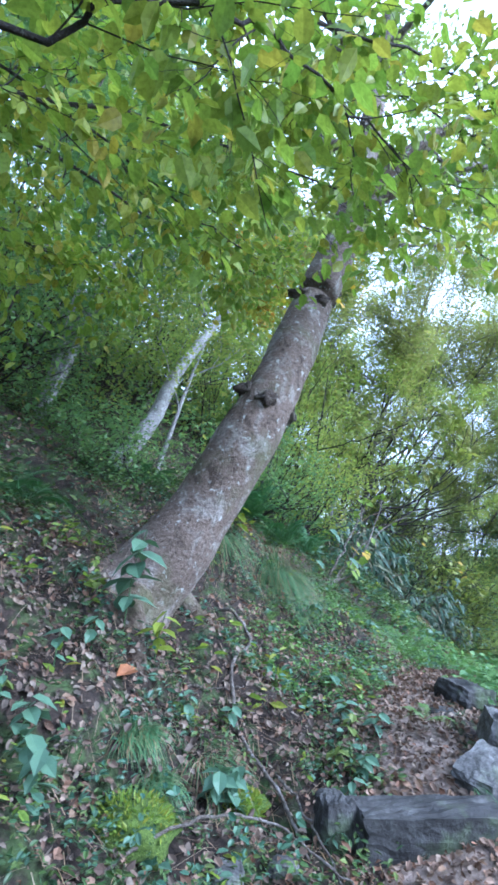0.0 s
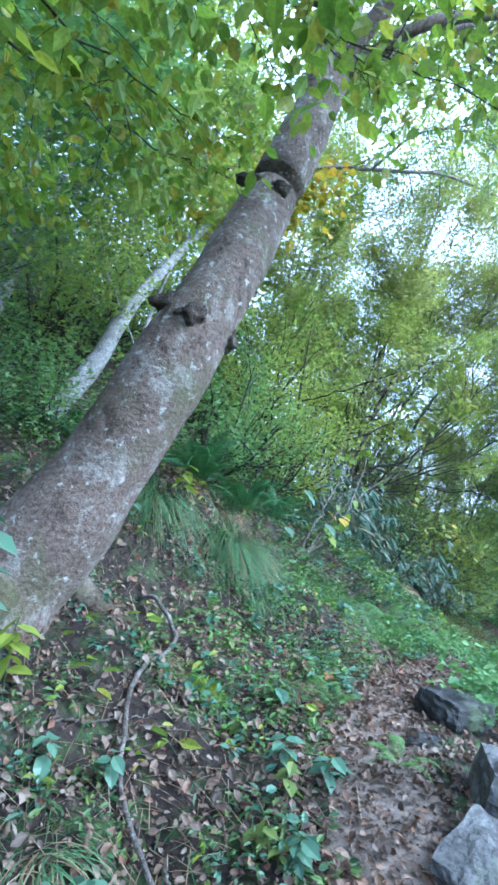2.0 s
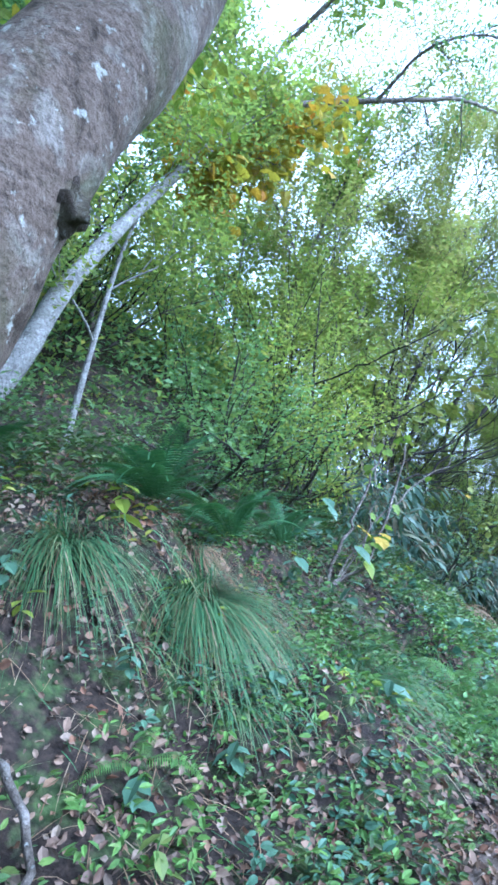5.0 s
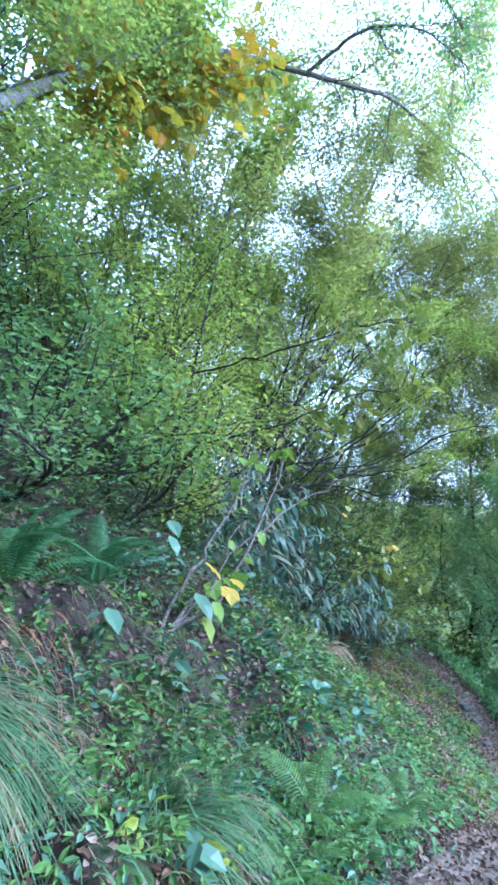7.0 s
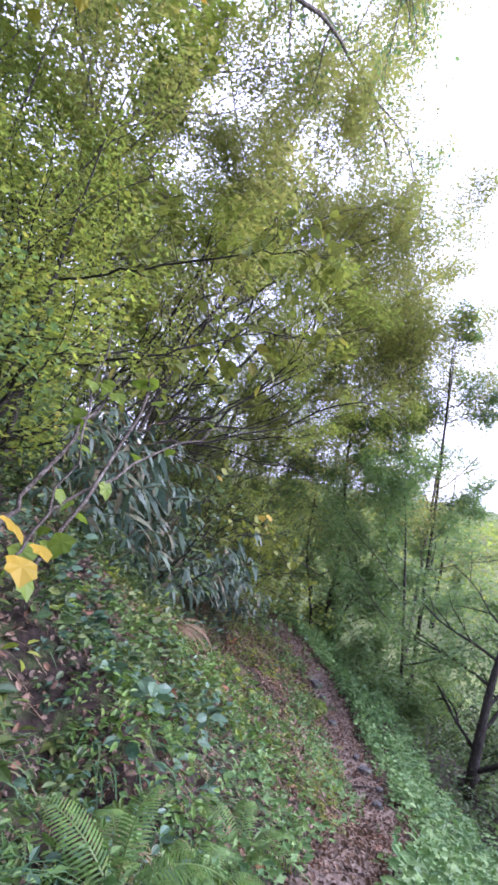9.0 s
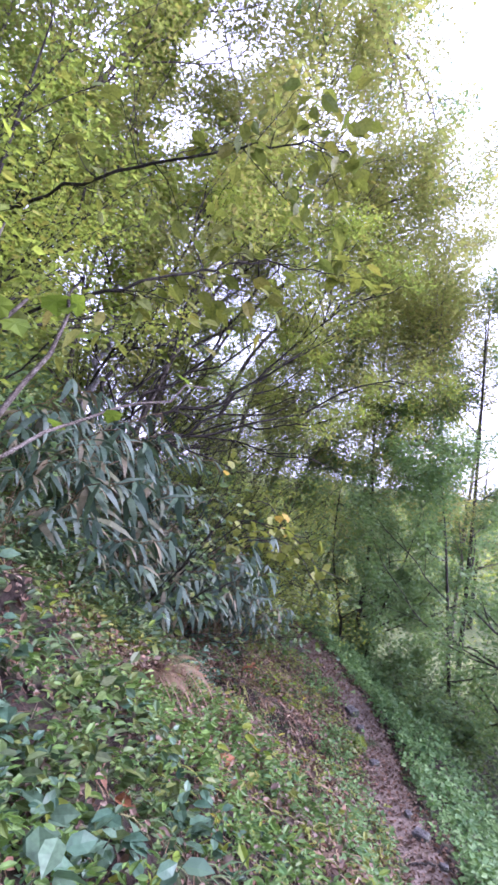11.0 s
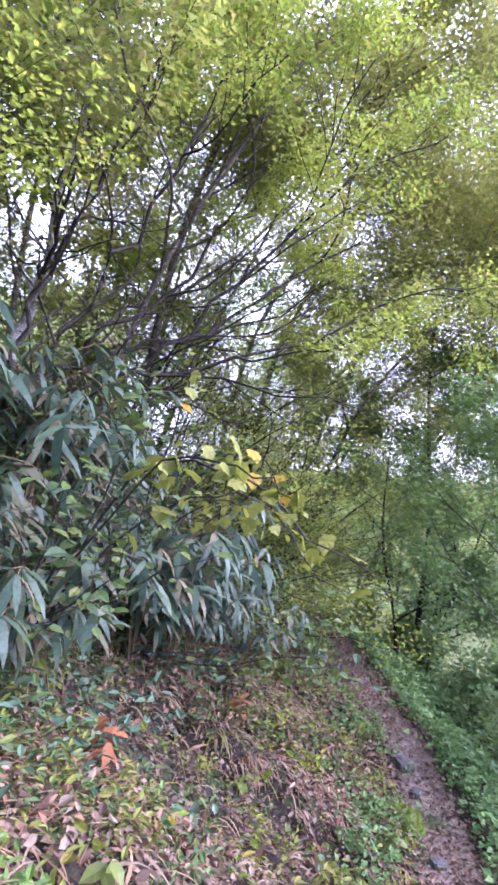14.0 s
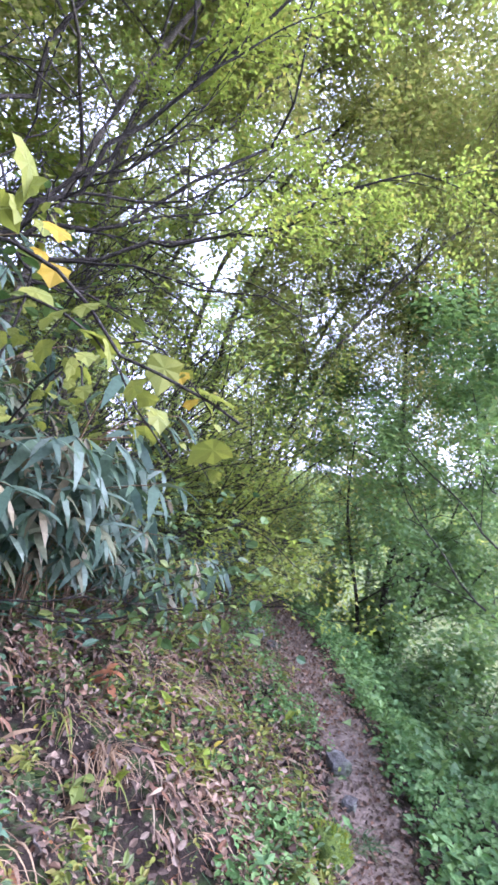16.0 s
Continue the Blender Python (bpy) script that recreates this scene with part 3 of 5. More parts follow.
# tall tree with a fan of boughs that stands against the sky
tree("tall_fanned_tree", [(4.6, 15.5, gz(4.6, 15.5)), (4.9, 15.2, 4.0), (5.6, 14.6, 7.0), (6.6, 13.8, 10.0), (7.4, 13.2, 13.0)], 0.085,
     "tall tree with fanned boughs and thin russet-green leaves", "greybark", "russet", 44000, 0.085, 0.25, 16, 5.2, 5, rise=0.07, jitter=0.22)
tree("tall_fanned_tree", [(7.5, 17.5, gz(7.5, 17.5)), (7.9, 17.2, 3.0), (9.0, 16.6, 6.0), (10.4, 16.0, 9.0)], 0.075,
     "tall tree with fanned boughs and thin russet-green leaves", "greybark", "russet", 34000, 0.085, 0.25, 14, 4.6, 5, rise=0.05, jitter=0.22)
for line, r, n in (([(3.4, 13.6, 1.5), (4.6, 13.2, 4.0), (6.2, 12.6, 7.0), (7.6, 12.0, 9.5)], 0.09, 34000), ([(6.6, 18.4, 0.0), (7.4, 17.0, 4.0), (8.8, 15.0, 6.5), (10.2, 13.2, 8.0)], 0.10, 36000),
                   ([(0.6, 13.0, 3.4), (1.6, 12.6, 6.5), (3.2, 12.0, 9.5), (4.6, 11.6, 12.0)], 0.10, 20000), ([(9.0, 20.5, -2.0), (10.0, 19.6, 2.0), (11.6, 18.4, 5.0), (13.0, 17.6, 7.0)], 0.10, 26000), ([(9.4, 19.4, -2.4), (10.6, 17.8, 1.5), (12.0, 16.2, 4.0), (13.2, 15.2, 5.6)], 0.07, 26000),
                   ([(8.2, 16.4, -1.2), (9.2, 15.2, 2.0), (10.8, 13.8, 4.6), (12.4, 12.8, 6.0)], 0.07, 30000), ([(9.5, 21.0, -2.5), (10.5, 18.5, 3.0), (11.8, 15.5, 7.0), (12.6, 14.0, 8.5)], 0.09, 34000),
                   ([(11.5, 19.0, -3.5), (12.2, 17.0, 1.0), (13.3, 14.5, 4.0), (14.2, 13.0, 5.0)], 0.08, 30000)):
    tree("tall_leaning_tree", line, r * 0.65, "tall tree leaning out from the hillside with thin olive leaves", "greybark", "russet", int(n * 0.78), 0.085, 0.22, 13, 3.6, 4, rise=0.04, jitter=0.18, group="leaning trees")
for line, n, reach in (([(14.6, 15.0, -4.6), (14.4, 14.6, 0.0), (13.9, 14.0, 4.0), (13.4, 13.6, 7.0)], 46000, 4.2), ([(5.0, 18.2, -0.5), (6.0, 17.4, 3.0), (7.2, 16.4, 6.0), (8.2, 15.6, 8.5)], 46000, 4.4)):
    tree("wide_crowned_tree", line, 0.06, "wide-crowned tree with a haze of fine olive leaves", "greybark", "russet", n, 0.08, 0.2, 15, reach, 4, rise=0.03, jitter=0.3, group="leaning trees")
# trees below the path
for line, r, leaf, n in (([(10.6, 14.4, -3.6), (10.75, 14.5, -2.3), (11.1, 14.8, 0.0), (11.45, 15.6, 3.2), (11.9, 16.0, 6.4)], 0.075, "deep", 24000), ([(10.3, 14.6, -3.6), (10.35, 14.7, -2.3), (10.2, 15.2, -0.4), (10.5, 15.6, 2.0)], 0.045, "deep", 9000),
                         ([(10.9, 14.3, -3.6), (11.2, 14.3, -2.2), (11.9, 14.2, -0.4), (12.6, 14.4, 1.4)], 0.04, "deep", 9000), ([(10.2, 10.7, -3.6), (10.25, 10.75, -2.4), (10.4, 11.4, 0.6), (10.5, 11.8, 1.8)], 0.045, "deep", 12000),
                         ([(9.2, 7.8, -3.4), (9.3, 7.85, -2.3), (9.85, 8.0, -0.6), (11.2, 8.1, 2.0)], 0.10, "deep", 7000), ([(13.6, 13.6, -4.5), (13.5, 13.5, -1.0), (13.2, 13.3, 3.0), (12.9, 13.2, 6.2)], 0.07, "deep", 26000),
                         ([(14.0, 20.0, -5.5), (14.2, 20.2, -1.0), (14.6, 20.4, 4.0)], 0.07, "deep", 12000),
                         ([(12.0, 25.0, -5), (12.1, 25.0, 0), (12.6, 25.0, 5.5)], 0.08, "canopy", 13000), ([(15.5, 28.0, -6), (15.6, 28.0, 0), (16.0, 28.0, 6)], 0.09, "canopy", 12000),
                         ([(9.8, 30.0, -5), (9.9, 30.0, 1), (10.4, 30.0, 7)], 0.09, "deep", 12000)):
    tree("slender_tree", line, r, "slender dark-stemmed tree on the slope below the path", "darkbark", leaf, n, 0.09, 0.22, 11, 2.6, 4, group="trees below the path", jitter=0.12, rise=0.0)


for x, y, top, leaf in ((18.5, 30, 5, "deep"), (14.5, 32, 7, "canopy"), (24, 30, 5, "canopy"), (11.8, 34, 9, "deep"), (16.5, 38, 8, "canopy"), (29, 27, 4, "deep")):
    z = gz(x, y)
    tree("valley_tree", [(x, y, z), (x + 0.1, y, z + 0.35 * (top - z)), (x + 0.4, y + 0.2, z + 0.7 * (top - z)), (x + 0.5, y + 0.2, top)], 0.11, "tall green tree standing in the valley below the path", "darkbark", leaf, 7000, 0.17,
         0.2, 12, 3.8, 4, group="valley trees", jitter=0.16, rise=0.02, sides=7)


# ---- shrubs ----
def shrub(kind, x, y, way, height, stems, leaf, n, size, label, bark="darkbark", spread=0.5, shape="kite", rise=0.05, jitter=0.09, radius=0.03, group="", z=None, start=0.2, kids=5, dense=1.0):
    """Several stems out of one foot, arching the given way."""
    z = gz(x, y) if z is None else z
    t = thing(kind, (x, y, z), label, "shrub", group)
    lines, fine, outer = [], [], []
    for _ in range(stems):
        w = unit(np.array(way, float)) + rng.normal(0, spread, 3) * np.array([1, 1, 0.6])
        b = grow((x + rng.normal(0, 0.08), y + rng.normal(0, 0.08), z - 0.1), w, height * rng.uniform(0.75, 1.15), radius * rng.uniform(0.6, 1.1), 2, kids, 0.55, rise, 0.14, 0.58, 0.3)
        lines += [q for lv in b[:-1] for q in lv]
        fine += [(p[::2], r[::2]) for p, r in b[-1]]
        outer += b[-1] + b[-2]
    stems_ob = tubes("stem", lines, M[bark], t, "", 5)
    tubes("twig", fine, M[bark], t, "", 3).parent = stems_ob
    foliage("foliage", outer, int(n * 0.8), size * 1.1, jitter, M[leaf], t, shape, start=start)
    return t


# the big shrub whose dark boughs arch over the slope
fan = [((2.5, 11.6, 1.3), [(2.75, 12.0, 2.4), (2.95, 12.2, 3.5), (3.1, 12.3, 4.9), (3.4, 12.1, 6.3)], 0.10), ((2.9, 11.6, 1.2), [(3.4, 12.0, 2.2), (4.5, 12.2, 3.2), (6.0, 12.1, 5.4)], 0.055),
       ((2.9, 11.5, 1.2), [(3.6, 11.8, 2.1), (5.0, 11.8, 2.7), (7.0, 11.6, 4.3)], 0.05), ((2.8, 11.5, 1.2), [(3.3, 11.6, 2.4), (4.2, 11.5, 4.0), (5.0, 11.2, 6.0)], 0.05),
       ((2.9, 11.4, 1.1), [(3.8, 11.4, 1.9), (5.2, 11.3, 2.2), (7.2, 11.0, 3.2)], 0.045), ((2.6, 11.5, 1.2), [(2.9, 11.4, 2.6), (3.6, 11.0, 4.3), (4.3, 10.6, 6.0)], 0.05),
       ((2.9, 11.2, 1.0), [(3.9, 10.8, 1.8), (5.0, 10.4, 2.9), (6.3, 10.0, 4.4)], 0.04)]
t = thing("arching_maple_shrub", (2.7, 11.5, gz(2.7, 11.5)), "big maple shrub with many dark arching boughs above the bank", "shrub")
main, twigs, outer = [], [], []
for foot, pts, r in fan:
    l = spline([foot] + pts, 16)
    l[1:] += rng.normal(0, 0.055, (15, 3))
    main.append((l, np.linspace(r, r * 0.35, 16) * 0.85))
    for i in range(4, 16, 2):
        w = unit(l[min(i + 1, 15)] - l[i - 1])
        b = grow(l[i], w + rng.normal(0, 0.45, 3) + (0.15, -0.1, 0.05), rng.uniform(1.2, 2.4), r * 0.36, 1, 6, 0.6, 0.04, 0.2)
        twigs += [q for lv in b for q in lv]
        if i > 9:
            outer += b[-1]
tubes("trunk", main[:1], M["palebark"], t, "pale twisted main stem", 9)
tubes("bough", main[1:], M["darkbark"], t, "dark wet boughs", 8)
tubes("twig", twigs, M["darkbark"], t, "", 4)
foliage("foliage", outer, 26000, 0.058, 0.13, M["maple"], t, "kite", start=0.6)

# thicket on the hillside behind the bank
for x, y, way, h, leaf, n in ((-0.6, 5.4, (0.9, -0.5, 1), 1.7, "deep", 5000), (0.4, 6.5, (0.9, -0.3, 1.2), 1.6, "maple", 5000), (-2.9, 8.2, (0.8, -0.3, 1), 2.8, "canopy", 8000),
                              (0.0, 8.0, (0.8, -0.2, 1.2), 2.5, "maple", 8000), (-0.8, 9.4, (0.8, -0.4, 1), 3.4, "canopy", 9000), (0.5, 10.4, (0.9, -0.2, 1.2), 3.0, "maple", 8000),
                              (-3.6, 7.5, (0.8, -0.4, 1), 2.8, "deep", 7000), (-4.6, 4.5, (0.8, -0.5, 1), 2.4, "deep", 7000), (-4.2, 3.0, (0.5, -0.3, 1), 2.2, "deep", 6000), (-5.2, 2.0, (0.5, -0.2, 1), 3.0, "deep", 7000),
                              (0.3, 12.4, (0.9, -0.4, 1.2), 3.8, "canopy", 10000), (3.4, 14.4, (1, -0.4, 0.9), 3.6, "maple", 10000), (5.6, 14.6, (1, -0.4, 0.9), 3.2, "canopy", 8000), (5.2, 16.4, (1, -0.3, 0.9), 3.8, "canopy", 10000),
                              (6.6, 17.2, (1, -0.3, 0.9), 3.8, "maple", 10000), (6.4, 14.8, (0.9, -0.4, 0.9), 2.2, "maple", 4000), (7.6, 20.0, (0.6, -0.3, 1), 4.4, "canopy", 11000), (9.2, 22.0, (0.2, -0.3, 1), 4.6, "deep", 11000),
                              (11.0, 22.5, (0, -0.2, 1), 4.4, "canopy", 10000), (6.0, 22.0, (0.4, -0.2, 1), 5.0, "canopy", 11000), (8.4, 25.0, (0.2, -0.2, 1), 5.5, "maple", 11000)):
    shrub("thicket_shrub", x, y, way, h, 7, leaf, int(n * 0.95), 0.056, "leafy shrub in the hillside thicket", group="hillside thicket", kids=4, shape="kite" if y < 11 else "shard")

for x, y, h, leaf, n in ((4.9, 13.2, 3.0, "maple", 7000), (5.8, 15.2, 3.2, "canopy", 8000), (6.6, 16.0, 3.0, "maple", 7000), (4.2, 12.9, 3.2, "canopy", 7000), (7.2, 17.6, 3.4, "canopy", 8000), (3.8, 15.6, 3.4, "maple", 8000), (5.6, 12.8, 2.2, "maple", 4500), (6.9, 14.9, 2.2, "olive", 4500)):
    shrub("arching_shrub", x, y, (1, -0.45, 0.75), h, 9, leaf, n, 0.056, "arching twiggy shrub where the path bends away", group="arching shrubs", kids=4, spread=0.45, radius=0.022, shape="shard")
for x, y, h in ((4.0, 10.2, 1.9), (4.9, 11.2, 1.6), (3.0, 8.8, 1.6)):
    shrub("broadleaf_shrub", x, y, (0.7, -0.6, 1), h, 6, "herb", 600, 0.085, "dark broadleaf shrub hanging over the bank", group="broadleaf shrubs", shape="oval", spread=0.6, kids=4, radius=0.012)

# low bushes at the foot of the pale tree
for x, y in ((-2.2, 3.3), (-2.45, 3.2), (-1.95, 3.2), (-2.7, 3.3), (-3.4, 4.6), (-3.8, 5.0)):
    shrub("low_bush", x, y, (0.2, -0.3, 1), 0.85, 6, "deep", 800, 0.06, "low green bush at the pale trees' feet", group="low bushes on the slope", spread=0.8, kids=4, radius=0.008)

# undergrowth below the path
for x, y, h, leaf, n in ((3.6, 1.6, 1.4, "deep", 5000), (5.0, 2.8, 1.4, "deep", 6000), (6.2, 4.0, 1.5, "deep", 6000), (7.4, 5.6, 1.6, "deep", 7000), (8.2, 7.2, 1.6, "deep", 7000), (8.6, 8.8, 1.5, "herb", 7000), (9.2, 10.2, 1.6, "deep", 7000),
                         (9.6, 12.2, 1.7, "deep", 7000), (10.4, 13.6, 1.8, "deep", 7000), (11.6, 12.4, 1.2, "canopy", 8000), (10.4, 17.2, 1.2, "deep", 7000),
                         (11.0, 8.2, 2.2, "deep", 7000), (9.8, 5.0, 2.0, "deep", 7000), (2.4, 0.2, 1.2, "herb", 4000), (1.8, -1.6, 1.2, "deep", 3000)):
    shrub("slope_shrub", x + 1.0, y - 0.5, (0.35, -0.2, 1), h * 0.85, 6, leaf, int(n * 0.24), 0.09, "dense green shrub on the slope below the path", group="undergrowth below the path", spread=0.7, kids=4, radius=0.018)

for x, y, h, leaf, n in ((9.6, 11.6, 0.9, "deep", 5000), (9.7, 13.0, 0.9, "deep", 5000), (10.2, 15.6, 1.1, "deep", 5000), (9.2, 9.8, 0.9, "deep", 5000), (9.9, 18.8, 1.6, "maple", 6000), (8.7, 20.0, 2.2, "canopy", 6000), (12.4, 9.6, 1.4, "deep", 6000)):
    shrub("valley_shrub", x, y, (0.1, -0.15, 1), h, 6, leaf, int(n * 0.5), 0.095, "green bush among the trees below the path", group="bushes below the path", spread=0.75, kids=4, radius=0.018)

# far woods across the valley
ang = rng.uniform(radians(-35), radians(75), 30000)
dist = rng.uniform(28, 190, 30000)
px, py = 5 + dist * np.sin(ang + radians(30)), 8 + dist * np.cos(ang + radians(30))
pz, pd = hill(px, py, False)
ok = (pd < -12) | (py > 40)
crown = np.array([noise.noise((a * 0.13, b * 0.13, 1.0)) for a, b in zip(px, py)])
ok &= (crown > -0.05) | (dist > 90)
lift = (2.5 + 5 * np.clip(crown + 0.4, 0, 1)) * rng.uniform(0, 1, 30000) ** 0.6
along, normal = scatter_dirs(30000, 0.2, 0.5)
woods = leaves("far_woods", np.stack([px, py, pz + lift], -1)[ok], (rng.uniform(0.5, 1.0, 30000) * (0.35 + dist / 110))[ok], along[ok], normal[ok], "kite", M["canopy"], None)
tagged(woods, "green and tawny woods across the valley", "woods", kind="stuff")


def filler(label, n, area, low, high, size, mat, seed):
    """Leaf masses of the far thicket, gathered in uneven bushes."""
    y0, y1, d0, d1 = area
    idx = np.where((LINE[:, 1] > y0) & (LINE[:, 1] < y1))[0]
    way = unit(np.gradient(LINE[:, :2], axis=0))
    i, d = rng.choice(idx, n), rng.uniform(d0, d1, n)
    xy = LINE[i, :2] + np.stack([-way[i, 1], way[i, 0]], -1) * d[:, None] + rng.normal(0, 0.5, (n, 2))
    lump = np.array([noise.noise((a * 0.5, b * 0.5, seed)) + 0.5 * noise.noise((a * 1.3, b * 1.3, seed)) for a, b in xy])
    top = np.clip(low + (high - low) * (0.5 + 0.8 * lump), 0.3, None)
    h = top * rng.uniform(0.0, 1.0, n) ** 0.7
    along, normal = scatter_dirs(n, 0.3, 0.7)
    z = hill(xy[:, 0], xy[:, 1], False)[0]
    ob = leaves("thicket_leaves", np.column_stack([xy, z + h]), rng.uniform(0.6, 1.2, n) * size, along, normal, "shard", M[mat], None)
    return tagged(ob, label, "thicket", kind="stuff")


filler("dense leafy thicket up the hillside", 29000, (-3, 16, 5.5, 13), 0.8, 4.5, 0.15, "canopy", 2.0)
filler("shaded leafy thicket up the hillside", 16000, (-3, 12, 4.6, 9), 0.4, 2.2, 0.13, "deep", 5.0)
filler("leafy thicket where the path bends away", 20000, (17, 34, 0.5, 8), 1.0, 5.0, 0.14, "canopy", 8.0)
filler("low leaves where the path bends away", 9000, (16.5, 30, -3, 5), 0.4, 1.8, 0.12, "maple", 3.0)
filler("low bushes down on the meadow", 6000, (6, 40, -26, -10), 0.3, 1.4, 0.16, "canopy", 9.0)
filler("sunny woods down in the valley", 12000, (20, 50, -40, -16), 1.0, 5.0, 0.26, "canopy", 11.0)


# ---- trees that reach over the path ----
def overhang(x, y, lines, label, leaf, n, size, bark="darkbark", radius=0.09, height=6.0, shape="oval", jitter=0.1, tw=(5, 0.9), droop=0.6, holder=None):
    """A tree off to the side, and its boughs along the given lines."""
    z = gz(x, y)
    t = holder or thing("overhanging_tree", (x, y, z), label, "tree", "trees that reach over the path")
    if not holder:
        tubes("trunk", [(spline([(x, y, z - 0.2), (x + 0.2, y, z + height * 0.5), (x + 0.5, y + 0.1, z + height)], 12), np.linspace(radius, radius * 0.12, 12))], M[bark], t, "", 9)
    main, small, outer = [], [], []
    for pts, r in lines:
        l = spline(([] if holder else [(x + 0.25, y, min(z + height * 0.8, pts[0][2] - 0.1))]) + pts, 24)
        l[2:] += rng.normal(0, 0.007 if holder else 0.014, (22, 3))
        main.append((l, np.linspace(r, r * 0.3, 24)))
        for i in range(5, 24):
            w = unit(l[min(i + 1, 23)] - l[i - 1]) + rng.normal(0, 0.6, 3)
            b = grow(l[i], w, rng.uniform(0.5, 1.0) * tw[1], r * 0.3, 1, tw[0], 0.7, -0.03, 0.15)
            small += [q for lv in b for q in lv]
            outer += b[-1] + b[0]
    for m in main:
        tubes("bough", [m], M[bark], t, "", 6)
    tubes("twig", small, M[bark], t, "", 4)
    foliage("foliage", outer, n, size, jitter, M[leaf], t, shape, droop, 0.6)
    return t


overhang(-3.3, -2.9, [([(-1.92, -1.91, 2.9), (-1.55, -1.83, 3.08), (-1.12, -1.68, 3.25), (-0.9, -1.5, 3.34), (-0.57, -1.18, 3.38), (-0.11, -0.88, 3.32)], 0.015),
                      ([(-2.4, -1.2, 3.4), (-1.6, -0.4, 3.9), (-0.6, 0.2, 4.1), (0.6, 0.6, 4.0)], 0.017), ([(-2.6, -1.0, 3.6), (-2.0, 0.6, 4.1), (-1.2, 1.8, 4.3), (-0.4, 2.6, 4.5)], 0.017),
                      ([(-2.2, -2.0, 3.8), (-1.0, -1.0, 4.2), (0.4, 0.0, 4.6), (1.4, 0.6, 4.7)], 0.017), ([(-2.8, -0.6, 3.2), (-2.6, 0.6, 3.6), (-2.2, 1.8, 3.9)], 0.015), ([(-2.9, -1.4, 4.2), (-2.2, -0.2, 4.7), (-1.2, 0.6, 5.0), (-0.2, 1.0, 5.2)], 0.016), ([(-2.9, -1.6, 3.6), (-2.2, -0.8, 3.7), (-1.5, 0.0, 3.7), (-0.8, 0.6, 3.6)], 0.014),
                      ([(-1.5, -1.2, 4.2), (0.2, -0.3, 4.7), (1.4, 0.2, 4.9), (2.4, 0.5, 4.8)], 0.015)],
         "broadleaf tree with yellow-green boughs low over the path", "lime", 7200, 0.1)
overhang(-0.5, 3.5, [([(-0.6, 6.25, 6.0), (-0.3, 6.9, 6.7), (0.3, 7.3, 7.0), (1.0, 7.4, 6.8)], 0.018), ([(-0.2, 6.75, 6.7), (0.1, 7.2, 7.3), (0.8, 7.5, 7.6), (1.5, 7.5, 7.5)], 0.018), ([(-0.75, 6.05, 5.7), (-0.6, 6.5, 6.3), (0.0, 6.7, 6.3)], 0.015), ([(0.0, 6.9, 7.1), (-0.4, 7.5, 7.7), (-0.6, 7.8, 8.2)], 0.015)],
         "yellowing autumn leaves", "gold", 820, 0.165, shape="palm", holder=pale, bark="greybark")
overhang(-0.4, 3.6, [([(0.4, 7.2, 7.75), (1.2, 7.9, 8.25), (2.1, 8.4, 8.7), (2.96, 8.6, 8.85), (4.0, 8.9, 9.1), (4.9, 9.3, 9.4), (5.9, 10.1, 9.8), (7.0, 11.0, 10.2), (7.9, 11.6, 10.2), (8.4, 11.8, 9.7)], 0.06), ([(7.0, 11.0, 10.2), (8.2, 11.2, 9.9), (9.2, 11.6, 9.3), (9.9, 12.0, 8.7)], 0.025), ([(2.96, 8.5, 8.8), (3.7, 8.0, 9.3), (4.6, 7.8, 9.4), (5.6, 8.0, 9.2)], 0.035),
                     ([(1.2, 7.7, 9.2), (2.6, 7.2, 10.0), (4.2, 7.4, 10.2), (5.6, 8.0, 9.8)], 0.045)],
         "sparse small leaves on dark boughs", "deep", 1900, 0.085, tw=(4, 1.3), holder=pale, bark="greybark")
overhang(1.0, 7.4, [([(1.9, 6.2, 2.5), (2.47, 6.08, 2.75), (3.0, 6.1, 3.0), (3.6, 6.2, 3.1)], 0.014), ([(2.0, 6.4, 3.4), (2.8, 6.0, 3.7), (3.4, 5.8, 3.8)], 0.014)],
         "young tree with broad olive leaves over the bank", "olive", 300, 0.13, tw=(3, 0.5), height=4.0, radius=0.045)


# ---- the forest floor ----
WAY = unit(np.gradient(LINE[:, :2], axis=0))


def spots(n, y0, y1, d0, d1, patch=None):
    """Places on the ground beside the path, and the ground's upward normals."""
    idx = np.where((LINE[:, 1] > y0) & (LINE[:, 1] < y1))[0]
    i = rng.choice(idx, n)
    d = rng.uniform(d0, d1, n)
    xy = LINE[i, :2] + np.stack([-WAY[i, 1], WAY[i, 0]], -1) * d[:, None] + rng.normal(0, 0.06, (n, 2))
    if patch:
        v = np.array([noise.noise((a * patch[0], b * patch[0], patch[1])) for a, b in xy])
        xy = xy[v > patch[2]]
    x, y = xy.T
    z = hill(x, y)[0]
    nx, ny = (hill(x + 0.06, y)[0] - z) / 0.06, (hill(x, y + 0.06)[0] - z) / 0.06
    return np.stack([x, y, z], -1), unit(np.stack([-nx, -ny, np.ones(len(x))], -1))


def litter(label, n, area, size, mat, shape="curl", patch=None, lift=0.012):
    p, nrm = spots(n, *area, patch)
    k = len(p)
    normal = unit(nrm + rng.normal(0, 0.6, (k, 3)))
    along = unit(np.cross(normal, rng.normal(0, 1, (k, 3))))
    ob = leaves("leaf_litter", p + nrm * rng.uniform(0.004, lift + 0.006, (k, 1)), rng.uniform(0.5, 1.2, k) * size, along, normal, shape, M[mat], None, clear=False)
    return tagged(ob, label, "leaf litter", kind="stuff")


